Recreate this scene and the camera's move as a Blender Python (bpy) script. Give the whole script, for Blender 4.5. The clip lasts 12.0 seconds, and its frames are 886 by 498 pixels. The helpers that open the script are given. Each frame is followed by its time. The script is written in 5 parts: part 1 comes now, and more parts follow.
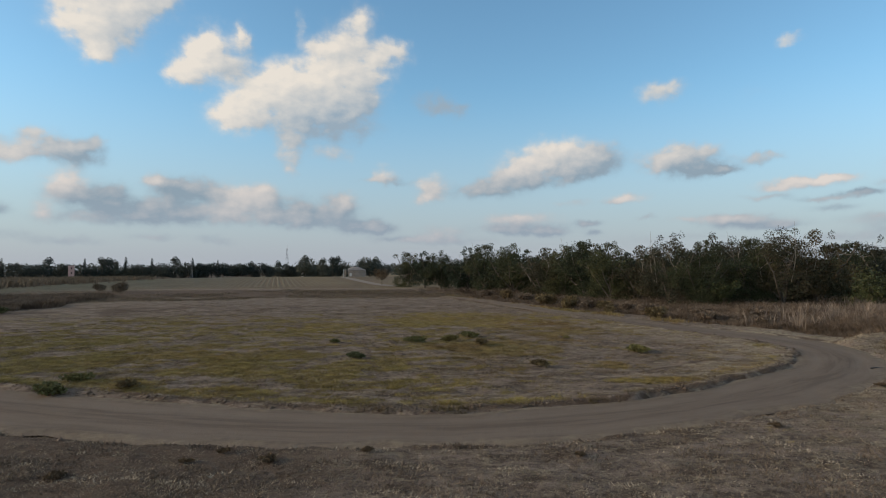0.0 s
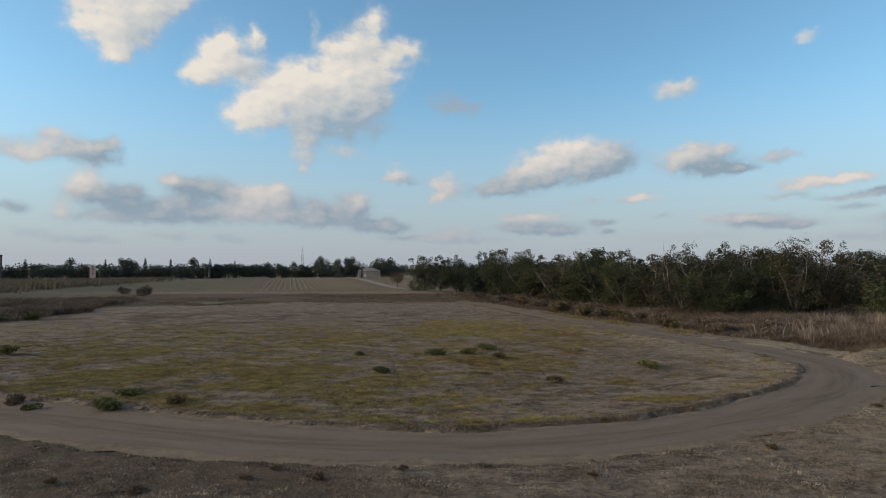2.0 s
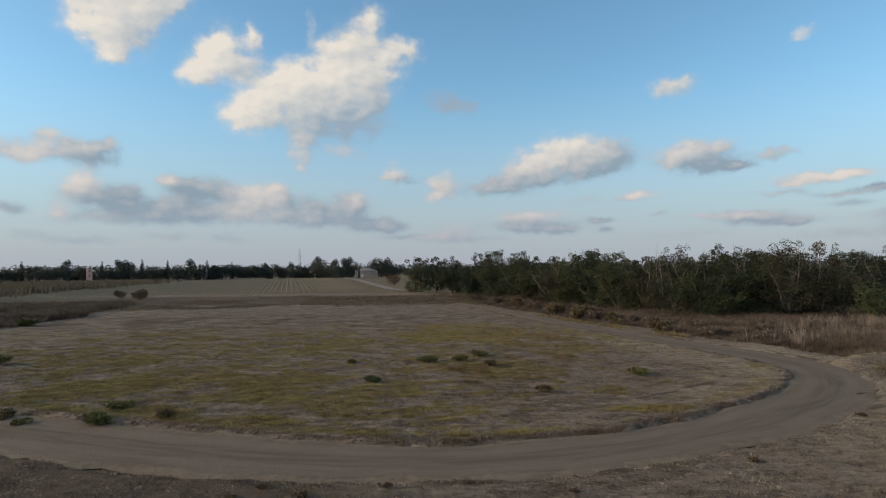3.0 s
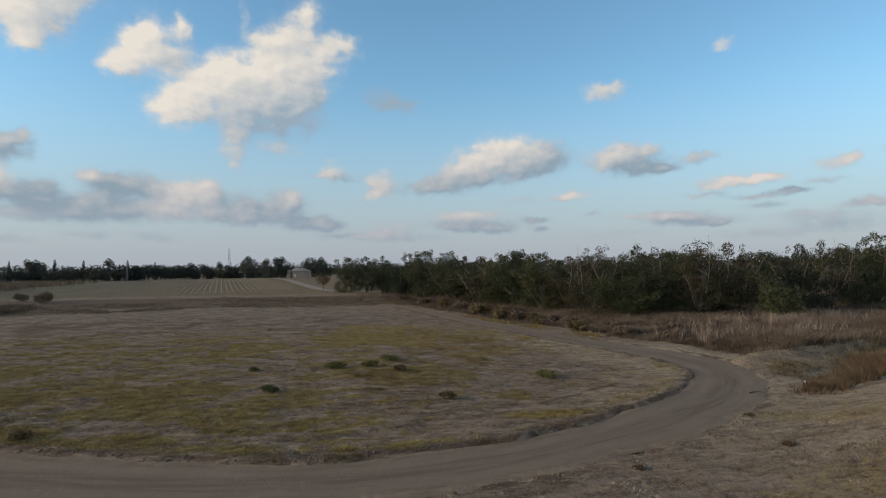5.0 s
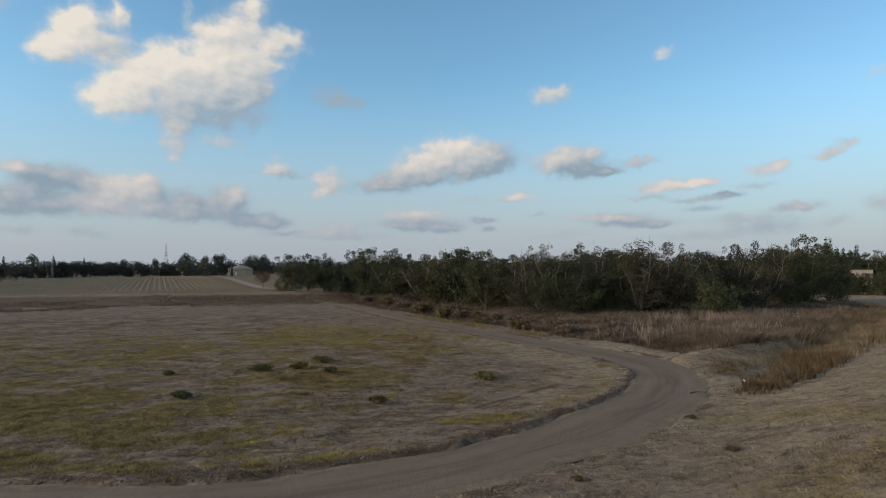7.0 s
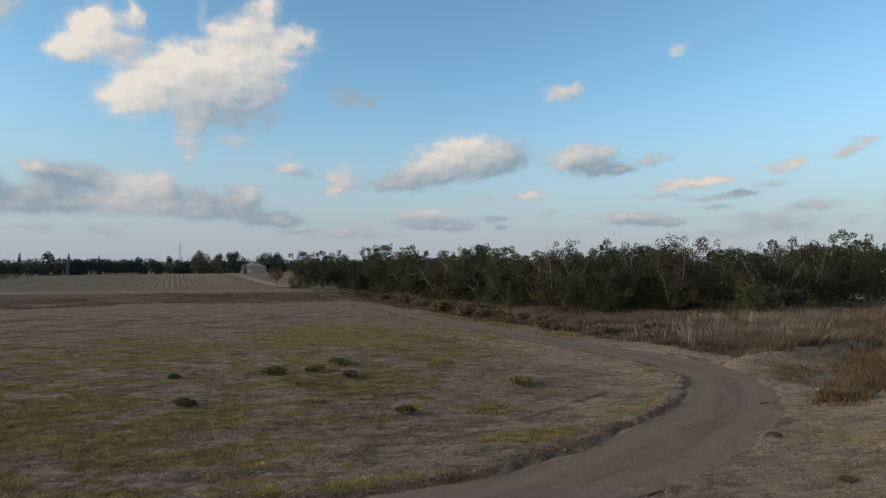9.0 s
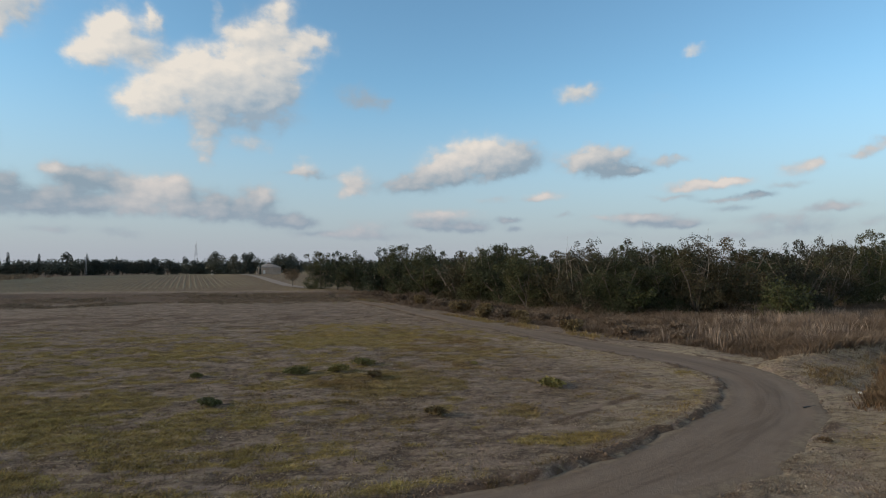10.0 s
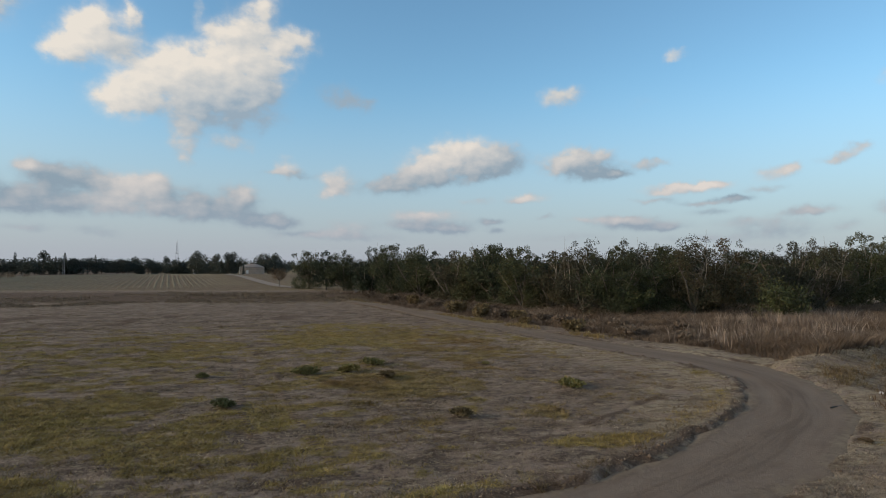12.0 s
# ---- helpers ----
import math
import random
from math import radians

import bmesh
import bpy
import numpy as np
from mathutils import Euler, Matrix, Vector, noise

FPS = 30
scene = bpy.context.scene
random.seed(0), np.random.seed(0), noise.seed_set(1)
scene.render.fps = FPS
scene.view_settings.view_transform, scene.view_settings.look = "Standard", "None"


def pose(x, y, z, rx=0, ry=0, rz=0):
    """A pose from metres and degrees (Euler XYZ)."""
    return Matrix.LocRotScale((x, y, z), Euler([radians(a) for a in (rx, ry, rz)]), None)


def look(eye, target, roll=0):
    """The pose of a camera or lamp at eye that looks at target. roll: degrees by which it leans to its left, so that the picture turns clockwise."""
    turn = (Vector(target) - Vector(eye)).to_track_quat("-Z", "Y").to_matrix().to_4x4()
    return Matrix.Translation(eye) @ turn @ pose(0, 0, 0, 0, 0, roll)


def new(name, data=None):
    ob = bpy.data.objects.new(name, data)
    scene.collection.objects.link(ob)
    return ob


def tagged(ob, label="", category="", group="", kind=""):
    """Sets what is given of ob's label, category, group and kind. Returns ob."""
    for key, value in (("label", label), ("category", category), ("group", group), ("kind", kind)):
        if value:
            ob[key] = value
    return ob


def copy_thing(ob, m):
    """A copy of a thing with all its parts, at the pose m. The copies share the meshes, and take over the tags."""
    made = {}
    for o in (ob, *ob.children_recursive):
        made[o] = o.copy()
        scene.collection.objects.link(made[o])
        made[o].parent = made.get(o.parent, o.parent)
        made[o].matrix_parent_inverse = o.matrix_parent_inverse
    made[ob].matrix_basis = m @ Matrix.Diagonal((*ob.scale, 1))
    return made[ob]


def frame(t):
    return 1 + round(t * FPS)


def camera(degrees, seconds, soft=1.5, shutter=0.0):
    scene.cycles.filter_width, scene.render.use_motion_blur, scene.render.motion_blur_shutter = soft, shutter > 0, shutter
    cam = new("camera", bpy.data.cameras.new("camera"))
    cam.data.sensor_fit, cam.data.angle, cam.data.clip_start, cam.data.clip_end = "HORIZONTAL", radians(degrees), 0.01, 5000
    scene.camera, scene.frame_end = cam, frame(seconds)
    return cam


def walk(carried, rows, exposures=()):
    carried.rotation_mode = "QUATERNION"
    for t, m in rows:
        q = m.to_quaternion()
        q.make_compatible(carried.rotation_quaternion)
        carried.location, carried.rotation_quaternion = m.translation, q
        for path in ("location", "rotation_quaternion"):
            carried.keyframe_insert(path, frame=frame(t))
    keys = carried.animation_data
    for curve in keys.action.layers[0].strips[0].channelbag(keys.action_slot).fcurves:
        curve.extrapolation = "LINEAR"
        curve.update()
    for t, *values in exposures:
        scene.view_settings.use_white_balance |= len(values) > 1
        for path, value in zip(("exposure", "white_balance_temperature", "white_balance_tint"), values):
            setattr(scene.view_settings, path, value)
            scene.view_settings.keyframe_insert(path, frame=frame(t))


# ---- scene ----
cam = camera(73.9, 12.0, soft=1.05)
PATH = [
    (0, (-0.603, -1.723, 4.557), (-0.563, 0.276, 4.627), -0.2),
    (0.5, (-0.882, -2.064, 4.822), (-0.814, -0.066, 4.893), -0.1),
    (1, (-1.105, -2.742, 5.137), (-1.084, -0.743, 5.207), -0.0),
    (1.5, (-1.141, -3.366, 5.466), (-1.166, -1.367, 5.532), 0.2),
    (2, (-1.021, -3.576, 5.67), (-1.026, -1.577, 5.737), -0.1),
    (2.5, (-0.84, -3.747, 5.971), (-0.84, -1.748, 6.036), -0.4),
    (4.5, (0.707, -3.33, 6.56), (0.745, -1.331, 6.62), -0.6),
    (5, (1.249, -2.728, 6.413), (1.46, -0.74, 6.471), -0.6),
    (5.5, (1.629, -2.27, 6.341), (2.024, -0.31, 6.398), -0.3),
    (6, (1.85, -1.884, 6.307), (2.222, 0.08, 6.363), -0.1),
    (6.5, (2.02, -1.454, 6.274), (2.401, 0.509, 6.329), -0.0),
    (7, (2.175, -0.882, 6.199), (2.56, 1.079, 6.253), -0.2),
    (9, (1.837, 2.456, 5.947), (2.181, 4.426, 5.996), -0.1),
    (9.5, (1.627, 2.947, 5.844), (1.955, 4.919, 5.896), -0.1),
    (10, (1.286, 3.23, 5.778), (1.587, 5.207, 5.832), 0.0),
    (10.5, (0.901, 3.28, 5.746), (1.188, 5.259, 5.804), 0.1),
    (11, (0.575, 3.353, 5.689), (0.895, 5.326, 5.749), 0.2),
    (11.5, (0.166, 3.702, 5.611), (0.519, 5.669, 5.673), 0.3),
    (12, (-0.224, 4.216, 5.588), (0.136, 6.183, 5.646), 0.3),
]
walk(cam, [(t, look(eye, target, roll)) for t, eye, target, roll in PATH])

# ---- world, sun, exposure ----
SUN_AZ, SUN_EL = -95.0, 17.0     # degrees right of ahead, degrees above the horizon


def link(nt, a, b):
    nt.links.new(a, b)


def math_node(nt, op, a, b=None, c=None, clamp=False):
    n = nt.nodes.new("ShaderNodeMath")
    n.operation, n.use_clamp = op, clamp
    for i, v in enumerate((a, b, c)):
        if v is None:
            continue
        if isinstance(v, (int, float)):
            n.inputs[i].default_value = v
        else:
            link(nt, v, n.inputs[i])
    return n.outputs[0]


def vec_node(nt, op, a, b=None, c=None, scale=None):
    n = nt.nodes.new("ShaderNodeVectorMath")
    n.operation = op
    for i, v in enumerate((a, b, c)):
        if v is None:
            continue
        if isinstance(v, (tuple, list)):
            n.inputs[i].default_value = v
        else:
            link(nt, v, n.inputs[i])
    if scale is not None:
        n.inputs["Scale"].default_value = scale
    return n.outputs["Value"] if op in ("LENGTH", "DOT_PRODUCT") else n.outputs["Vector"]


def noise_node(nt, vec, scale, detail=4.0, rough=0.55, out="Fac", distortion=0.0):
    n = nt.nodes.new("ShaderNodeTexNoise")
    n.inputs["Scale"].default_value, n.inputs["Detail"].default_value = scale, detail
    n.inputs["Roughness"].default_value, n.inputs["Distortion"].default_value = rough, distortion
    link(nt, vec, n.inputs["Vector"])
    return n.outputs[out]


def ramp(nt, fac, lo, hi, a=0.0, b=1.0, kind="SMOOTHSTEP"):
    n = nt.nodes.new("ShaderNodeMapRange")
    n.interpolation_type = kind
    link(nt, fac, n.inputs[0])
    for i, v in enumerate((lo, hi, a, b)):
        n.inputs[i + 1].default_value = v
    return n.outputs[0]


def mix(nt, fac, a, b, blend="MIX"):
    n = nt.nodes.new("ShaderNodeMix")
    n.data_type, n.blend_type = "RGBA", blend
    if isinstance(fac, (int, float)):
        n.inputs[0].default_value = fac
    else:
        link(nt, fac, n.inputs[0])
    for i, v in ((6, a), (7, b)):
        if isinstance(v, tuple):
            n.inputs[i].default_value = (*v, 1.0)
        else:
            link(nt, v, n.inputs[i])
    return n.outputs[2]


# Clouds: (azimuth, elevation, half width, half height) in degrees of sky, thickness, share of sunlight.
def cloud_puffs():
    def row(*v):
        return [tuple(v[i:i + 6]) for i in range(0, len(v), 6)]

    first = row(-31.3, 20.3, 1.59, 1.26, 1, 0.95,  -29.2, 19.8, 1.87, 1.51, 1, 0.95,  -29.6, 18.1, 1.03, 0.70, 0.9, 0.85,  -27.1, 21.8, 1.95, 1.07, 1, 0.85,  -25.3, 22.7, 1.79, 0.95, 0.8, 0.7,  -27.5, 19.6, 1.55, 1.14, 0.5, 0.4,  -30.5, 22.7, 2.83, 1.43, 1, 0.9,  -26.7, 24.1, 2.62, 1.25, 0.9, 0.8)
    second = row(-23.0, 17.1, 1.07, 0.76, 0.9, 0.9,  -21.8, 18.4, 1.34, 1.19, 1, 0.95,  -20.0, 19.1, 1.55, 1.54, 1, 0.97,  -20.7, 20.3, 1.05, 0.92, 0.7, 0.9,  -17.9, 21.0, 0.60, 0.86, 0.8, 0.85,  -18.7, 17.9, 1.42, 0.79, 0.42, 0.4,  -17.4, 19.4, 0.86, 1.31, 0.32, 0.4,  -22.1, 16.4, 1.25, 0.43, 0.45, 0.7)
    big_left = row(-18.7, 14.0, 1.76, 1.18, 1, 0.92,  -16.8, 15.7, 2.00, 1.56, 1, 1,  -14.3, 17.1, 2.08, 1.57, 0.95, 1,  -11.6, 17.5, 2.27, 1.78, 0.9, 0.97,  -8.8, 17.9, 2.36, 1.90, 0.9, 0.94,  -6.1, 19.0, 2.03, 1.63, 0.85, 0.88,  -4.0, 20.4, 1.76, 0.76, 0.75, 0.8,  -2.6, 20.8, 0.73, 0.48, 0.35, 0.7,  -8.7, 21.0, 1.87, 1.47, 0.6, 0.78,  -6.9, 22.7, 1.31, 1.27, 0.75, 0.82,  -10.2, 20.2, 1.45, 0.83, 0.7, 0.85,  -12.6, 22.1, 0.42, 1.15, 0.35, 0.7)
    big_low = row(-12.9, 14.7, 2.78, 1.14, 0.7, 0.55,  -9.6, 15.1, 2.91, 1.36, 0.7, 0.42,  -7.0, 16.1, 1.90, 1.47, 0.65, 0.42,  -13.1, 12.7, 1.38, 1.35, 0.62, 0.5,  -13.4, 10.9, 0.92, 1.17, 0.6, 0.58,  -13.2, 9.5, 0.41, 0.69, 0.42, 0.6,  -10.4, 13.2, 2.88, 1.18, 0.42, 0.2,  -9.2, 11.0, 1.56, 0.65, 0.55, 0.6,  -7.4, 13.3, 2.29, 1.20, 0.3, 0.1,  -16.1, 13.5, 1.32, 0.56, 0.4, 0.55)
    left_top = row(-35.2, 9.1, 1.01, 0.65, 0.8, 0.85,  -33.9, 10.6, 0.89, 0.79, 0.6, 0.62,  -35.1, 10.1, 1.44, 0.61, 0.35, 0.5,  -32.3, 10.0, 1.47, 0.72, 0.8, 0.5,  -30.3, 9.8, 1.29, 0.92, 0.95, 0.25,  -29.4, 10.9, 0.66, 0.42, 0.5, 0.4,  -33.2, 9.5, 1.51, 0.62, 0.5, 0.45,  -37.3, 9.4, 1.36, 0.85, 0.6, 0.5)
    left_mid = row(-31.5, 7.3, 1.33, 0.92, 0.9, 0.85,  -32.1, 6.3, 1.31, 0.50, 0.6, 0.4,  -30.2, 6.1, 1.69, 0.75, 0.95, 0.22,  -28.1, 6.8, 1.01, 0.81, 0.85, 0.2,  -33.2, 5.0, 0.56, 0.54, 0.8, 0.75,  -32.2, 4.3, 1.62, 0.41, 0.6, 0.45,  -29.0, 4.7, 1.98, 0.66, 0.65, 0.35,  -26.0, 5.2, 2.44, 0.98, 0.85, 0.25,  -36.4, 4.9, 1.04, 0.52, 0.7, 0.2,  -35.1, 2.9, 1.43, 0.44, 0.45, 0.2,  -31.4, 2.5, 2.35, 0.37, 0.49, 0.25,  -25.1, 2.9, 1.77, 0.34, 0.49, 0.3,  -20.0, 2.8, 1.44, 0.41, 0.56, 0.2)
    left_bank = row(-25.0, 7.9, 0.62, 0.49, 0.85, 0.75,  -23.7, 7.2, 1.54, 0.94, 0.95, 0.25,  -21.2, 7.1, 1.79, 0.86, 0.95, 0.25,  -23.7, 5.2, 1.82, 0.90, 0.6, 0.3,  -21.5, 4.8, 2.25, 0.71, 0.5, 0.32,  -18.2, 6.5, 1.87, 1.19, 0.95, 0.82,  -19.2, 5.2, 2.03, 0.72, 0.7, 0.6,  -15.9, 6.7, 1.61, 1.04, 0.95, 0.66,  -15.1, 4.9, 2.13, 0.68, 0.75, 0.45,  -12.8, 5.8, 1.25, 0.96, 0.9, 0.28,  -12.0, 4.5, 2.51, 0.64, 0.7, 0.4,  -9.4, 5.6, 2.02, 1.08, 0.95, 0.3,  -8.3, 6.6, 1.07, 0.70, 0.85, 0.66,  -6.6, 4.2, 2.05, 0.65, 0.95, 0.18,  -5.0, 4.0, 1.20, 0.44, 1.1, 0.18)
    middle = row(0.1, 7.9, 1.28, 1.07, 0.85, 0.72,  -0.5, 6.8, 0.85, 0.43, 0.84, 0.66,  -4.7, 9.1, 1.02, 0.73, 0.7, 0.72,  -4.2, 8.5, 2.26, 0.31, 0.56, 0.3,  3.1, 7.6, 1.30, 0.59, 0.45, 0.3,  5.4, 7.8, 1.75, 0.70, 0.75, 0.3,  7.6, 8.3, 1.98, 0.97, 0.9, 0.38,  9.1, 9.8, 2.21, 1.08, 0.95, 0.82,  12.3, 11.0, 2.32, 1.18, 1, 0.88,  14.4, 10.2, 2.09, 1.18, 0.95, 0.55,  16.5, 10.3, 1.75, 1.07, 0.8, 0.3,  14.0, 9.1, 2.09, 0.54, 0.85, 0.22,  10.5, 8.3, 1.87, 0.49, 0.6, 0.25)
    right = row(22.2, 9.9, 1.91, 0.74, 0.95, 0.6,  24.4, 10.2, 2.19, 0.68, 0.95, 0.52,  24.3, 8.8, 1.99, 0.63, 0.95, 0.18,  21.0, 9.2, 0.96, 0.48, 0.8, 0.5,  26.8, 8.6, 1.23, 0.36, 1, 0.18,  29.5, 9.4, 1.49, 0.36, 0.77, 0.4,  21.3, 15.9, 1.50, 0.81, 0.75, 0.6,  22.9, 16.1, 0.95, 0.50, 0.5, 0.55,  31.7, 18.6, 0.63, 0.42, 0.55, 0.72,  32.5, 18.8, 0.58, 0.23, 0.28, 0.6,  29.2, 14.9, 1.20, 0.59, 0.14, 0.5,  0.5, 15.6, 1.61, 0.86, 0.6, 0.05,  2.5, 15.2, 1.30, 0.62, 0.55, 0.05,  -0.7, 16.8, 1.06, 0.60, 0.3, 0.1)
    right_low = row(32.8, 7.1, 2.47, 0.40, 1.1, 0.78,  34.8, 7.3, 1.29, 0.25, 0.84, 0.72,  30.8, 6.8, 1.17, 0.26, 0.77, 0.7,  29.9, 6.1, 1.68, 0.26, 0.7, 0.4,  34.2, 5.7, 2.05, 0.20, 0.63, 0.3,  36.8, 6.0, 1.25, 0.25, 0.98, 0.12,  34.7, 5.0, 1.57, 0.25, 0.49, 0.3,  39.7, 8.0, 1.27, 0.52, 0.75, 0.66,  41.1, 8.2, 0.74, 0.38, 0.84, 0.62,  39.1, 6.7, 1.29, 0.29, 0.49, 0.4,  44.0, 8.8, 0.93, 0.27, 0.63, 0.5,  44.9, 9.2, 0.76, 0.27, 0.63, 0.52,  45.9, 9.7, 0.82, 0.35, 0.7, 0.52,  47.2, 14.6, 0.87, 0.42, 0.3, 0.6,  48.1, 15.1, 0.53, 0.41, 0.35, 0.62,  42.8, 4.9, 1.51, 0.33, 0.77, 0.4)
    far_right = row(41.6, 4.6, 1.47, 0.24, 0.56, 0.3,  47.7, 4.9, 0.99, 0.62, 0.65, 0.4,  44.8, 3.6, 1.14, 0.41, 0.35, 0.3,  38.7, 3.9, 3.28, 0.49, 0.55, 0.4,  39.9, 3.1, 3.37, 0.43, 0.45, 0.25,  18.7, 6.6, 1.35, 0.38, 1, 0.75,  17.4, 6.2, 0.76, 0.22, 0.56, 0.5,  13.6, 6.2, 1.65, 0.33, 0.45, 0.5,  14.9, 4.4, 1.04, 0.27, 0.84, 0.12,  15.6, 3.4, 0.77, 0.27, 0.7, 0.12,  20.1, 4.8, 0.91, 0.22, 0.42, 0.3,  8.5, 4.8, 3.08, 0.49, 0.85, 0.66,  8.7, 3.9, 3.62, 0.44, 1.1, 0.25,  11.4, 3.5, 1.54, 0.38, 0.84, 0.2)
    low = row(26.6, 4.4, 3.37, 0.32, 0.91, 0.55,  28.8, 3.9, 2.79, 0.42, 1, 0.22,  31.2, 3.6, 1.16, 0.26, 0.7, 0.25,  1.0, 3.6, 1.71, 0.70, 0.55, 0.56,  -0.6, 2.9, 2.53, 0.43, 0.56, 0.4,  -3.7, 2.9, 2.27, 0.32, 0.49, 0.4,  3.7, 2.7, 3.24, 0.38, 0.42, 0.35,  21.6, 2.8, 4.24, 0.43, 0.42, 0.35,  35.1, 2.5, 4.12, 0.40, 0.49, 0.3,  50.5, 5.9, 1.97, 0.38, 0.6, 0.6,  52.0, 3.7, 2.51, 0.50, 0.5, 0.35,  50.9, 10.1, 1.30, 0.37, 0.4, 0.6)
    return first + second + big_left + big_low + left_top + left_mid + left_bank + middle + right + right_low + far_right + low


def cloud_group(puffs):
    """How thick the cloud is at a place (azimuth, elevation) of the sky, and how much of the sun it catches."""
    g = bpy.data.node_groups.new("clouds", "ShaderNodeTree")
    g.interface.new_socket("Place", in_out="INPUT", socket_type="NodeSocketVector")
    g.interface.new_socket("Thickness", in_out="OUTPUT", socket_type="NodeSocketFloat")
    g.interface.new_socket("Sunlit", in_out="OUTPUT", socket_type="NodeSocketFloat")
    gi, go = g.nodes.new("NodeGroupInput"), g.nodes.new("NodeGroupOutput")
    p = gi.outputs[0]
    sep = g.nodes.new("ShaderNodeSeparateXYZ")
    link(g, p, sep.inputs[0])
    w = vec_node(g, "SUBTRACT", noise_node(g, p, 0.6, 5.0, 0.52, "Color"), (0.5, 0.5, 0.5))
    w = vec_node(g, "MULTIPLY", w, (2.6, 2.0, 0.0))
    com = g.nodes.new("ShaderNodeCombineXYZ")
    k = ramp(g, sep.outputs[1], 4.0, 13.0, 0.5, 1.0)
    link(g, k, com.inputs[0])
    link(g, k, com.inputs[1])
    q = vec_node(g, "ADD", p, vec_node(g, "MULTIPLY", w, com.outputs[0]))
    thick, lit = None, None
    for a, e, rx, ry, d, l in puffs:
        rx, ry = rx * 1.1, ry * 1.12
        v = vec_node(g, "MULTIPLY_ADD", q, (1 / rx, 1 / ry, 0.0), (-a / rx, -e / ry, 0.0))
        f = math_node(g, "EXPONENT", math_node(g, "MULTIPLY", vec_node(g, "DOT_PRODUCT", v, v), -1.0))
        thick = math_node(g, "MULTIPLY_ADD", f, d, 0.0 if thick is None else thick)
        lit = math_node(g, "MULTIPLY_ADD", f, d * l, 0.0 if lit is None else lit)
    link(g, thick, go.inputs[0])
    link(g, math_node(g, "DIVIDE", lit, math_node(g, "ADD", thick, 0.0001)), go.inputs[1])
    return g


def build_world():
    w = bpy.data.worlds.new("world")
    scene.world = w
    w.use_nodes = True
    nt = w.node_tree
    nt.nodes.clear()
    out, bg = nt.nodes.new("ShaderNodeOutputWorld"), nt.nodes.new("ShaderNodeBackground")
    sky = nt.nodes.new("ShaderNodeTexSky")
    sky.sky_type, sky.sun_disc = "NISHITA", False
    sky.sun_elevation, sky.sun_rotation = radians(SUN_EL), radians(SUN_AZ)
    sky.air_density, sky.dust_density, sky.ozone_density, sky.altitude = 1.0, 0.6, 1.6, 40
    co = nt.nodes.new("ShaderNodeTexCoord").outputs["Generated"]
    co = vec_node(nt, "NORMALIZE", co)
    sep = nt.nodes.new("ShaderNodeSeparateXYZ")
    link(nt, co, sep.inputs[0])
    az = math_node(nt, "MULTIPLY", math_node(nt, "ARCTAN2", sep.outputs[0], sep.outputs[1]), 180 / math.pi)
    el = math_node(nt, "MULTIPLY", math_node(nt, "ARCSINE", sep.outputs[2]), 180 / math.pi)
    com = nt.nodes.new("ShaderNodeCombineXYZ")
    link(nt, az, com.inputs[0])
    link(nt, el, com.inputs[1])
    place = com.outputs[0]
    group = cloud_group(cloud_puffs())

    def use(at):
        n = nt.nodes.new("ShaderNodeGroup")
        n.node_tree = group
        link(nt, at, n.inputs[0])
        return n.outputs[0], n.outputs[1]

    def billow(at):
        n = noise_node(nt, vec_node(nt, "MULTIPLY", at, (0.8, 1.2, 1.0)), 0.7, 4.0, 0.5)
        return math_node(nt, "SUBTRACT", n, 0.5)
    thick, sunlit = use(place)
    thick_sunward, _ = use(vec_node(nt, "ADD", place, (-1.1, 0.7, 0.0)))
    puffy = billow(place)
    relief = math_node(nt, "SUBTRACT", puffy, billow(vec_node(nt, "ADD", place, (-0.5, 0.45, 0.0))))
    thick_ragged = math_node(nt, "MULTIPLY", thick, math_node(nt, "MULTIPLY_ADD", puffy, 2.0, 1.0))
    # beyond the known clouds, unseen broken cloud is added overhead and behind to soften and whiten the skylight
    elsewhere = math_node(nt, "MAXIMUM", ramp(nt, math_node(nt, "ABSOLUTE", math_node(nt, "SUBTRACT", az, 6.0)), 47.0, 58.0), ramp(nt, el, 26.0, 36.0))
    scattered = ramp(nt, noise_node(nt, vec_node(nt, "MULTIPLY", co, (1.0, 1.0, 2.2)), 3.2, 6.0, 0.55), 0.42, 0.58)
    scattered = math_node(nt, "MULTIPLY", scattered, elsewhere)
    cover = math_node(nt, "MAXIMUM", ramp(nt, thick_ragged, 0.02, 0.92), math_node(nt, "MULTIPLY", scattered, ramp(nt, el, 1.0, 7.0)))
    slope = math_node(nt, "SUBTRACT", thick, thick_sunward)
    # clouds high up catch more of the sun; far ones near the horizon sink into the haze
    high = ramp(nt, el, 6.0, 15.0)
    lit = math_node(nt, "MULTIPLY_ADD", slope, 0.3, math_node(nt, "MAXIMUM", sunlit, math_node(nt, "MULTIPLY", elsewhere, 0.6)))
    lit = math_node(nt, "MULTIPLY_ADD", relief, 0.6, lit)
    lit = ramp(nt, lit, 0.24, 1.14, kind="LINEAR")
    shade_col = mix(nt, high, SHADE_LOW, SHADE_HIGH)
    lit_col = mix(nt, high, LIT_LOW, LIT_HIGH)
    cloud_col = mix(nt, lit, shade_col, lit_col)
    base = mix(nt, 1.0, sky.outputs[0], SKY_TINT, "MULTIPLY")
    haze = ramp(nt, el, -1.0, 18.0, 0.95, 0.0)
    base = mix(nt, haze, base, HAZE)
    cloud_col = mix(nt, ramp(nt, el, 0.0, 8.0, 0.5, 0.0), cloud_col, HAZE)
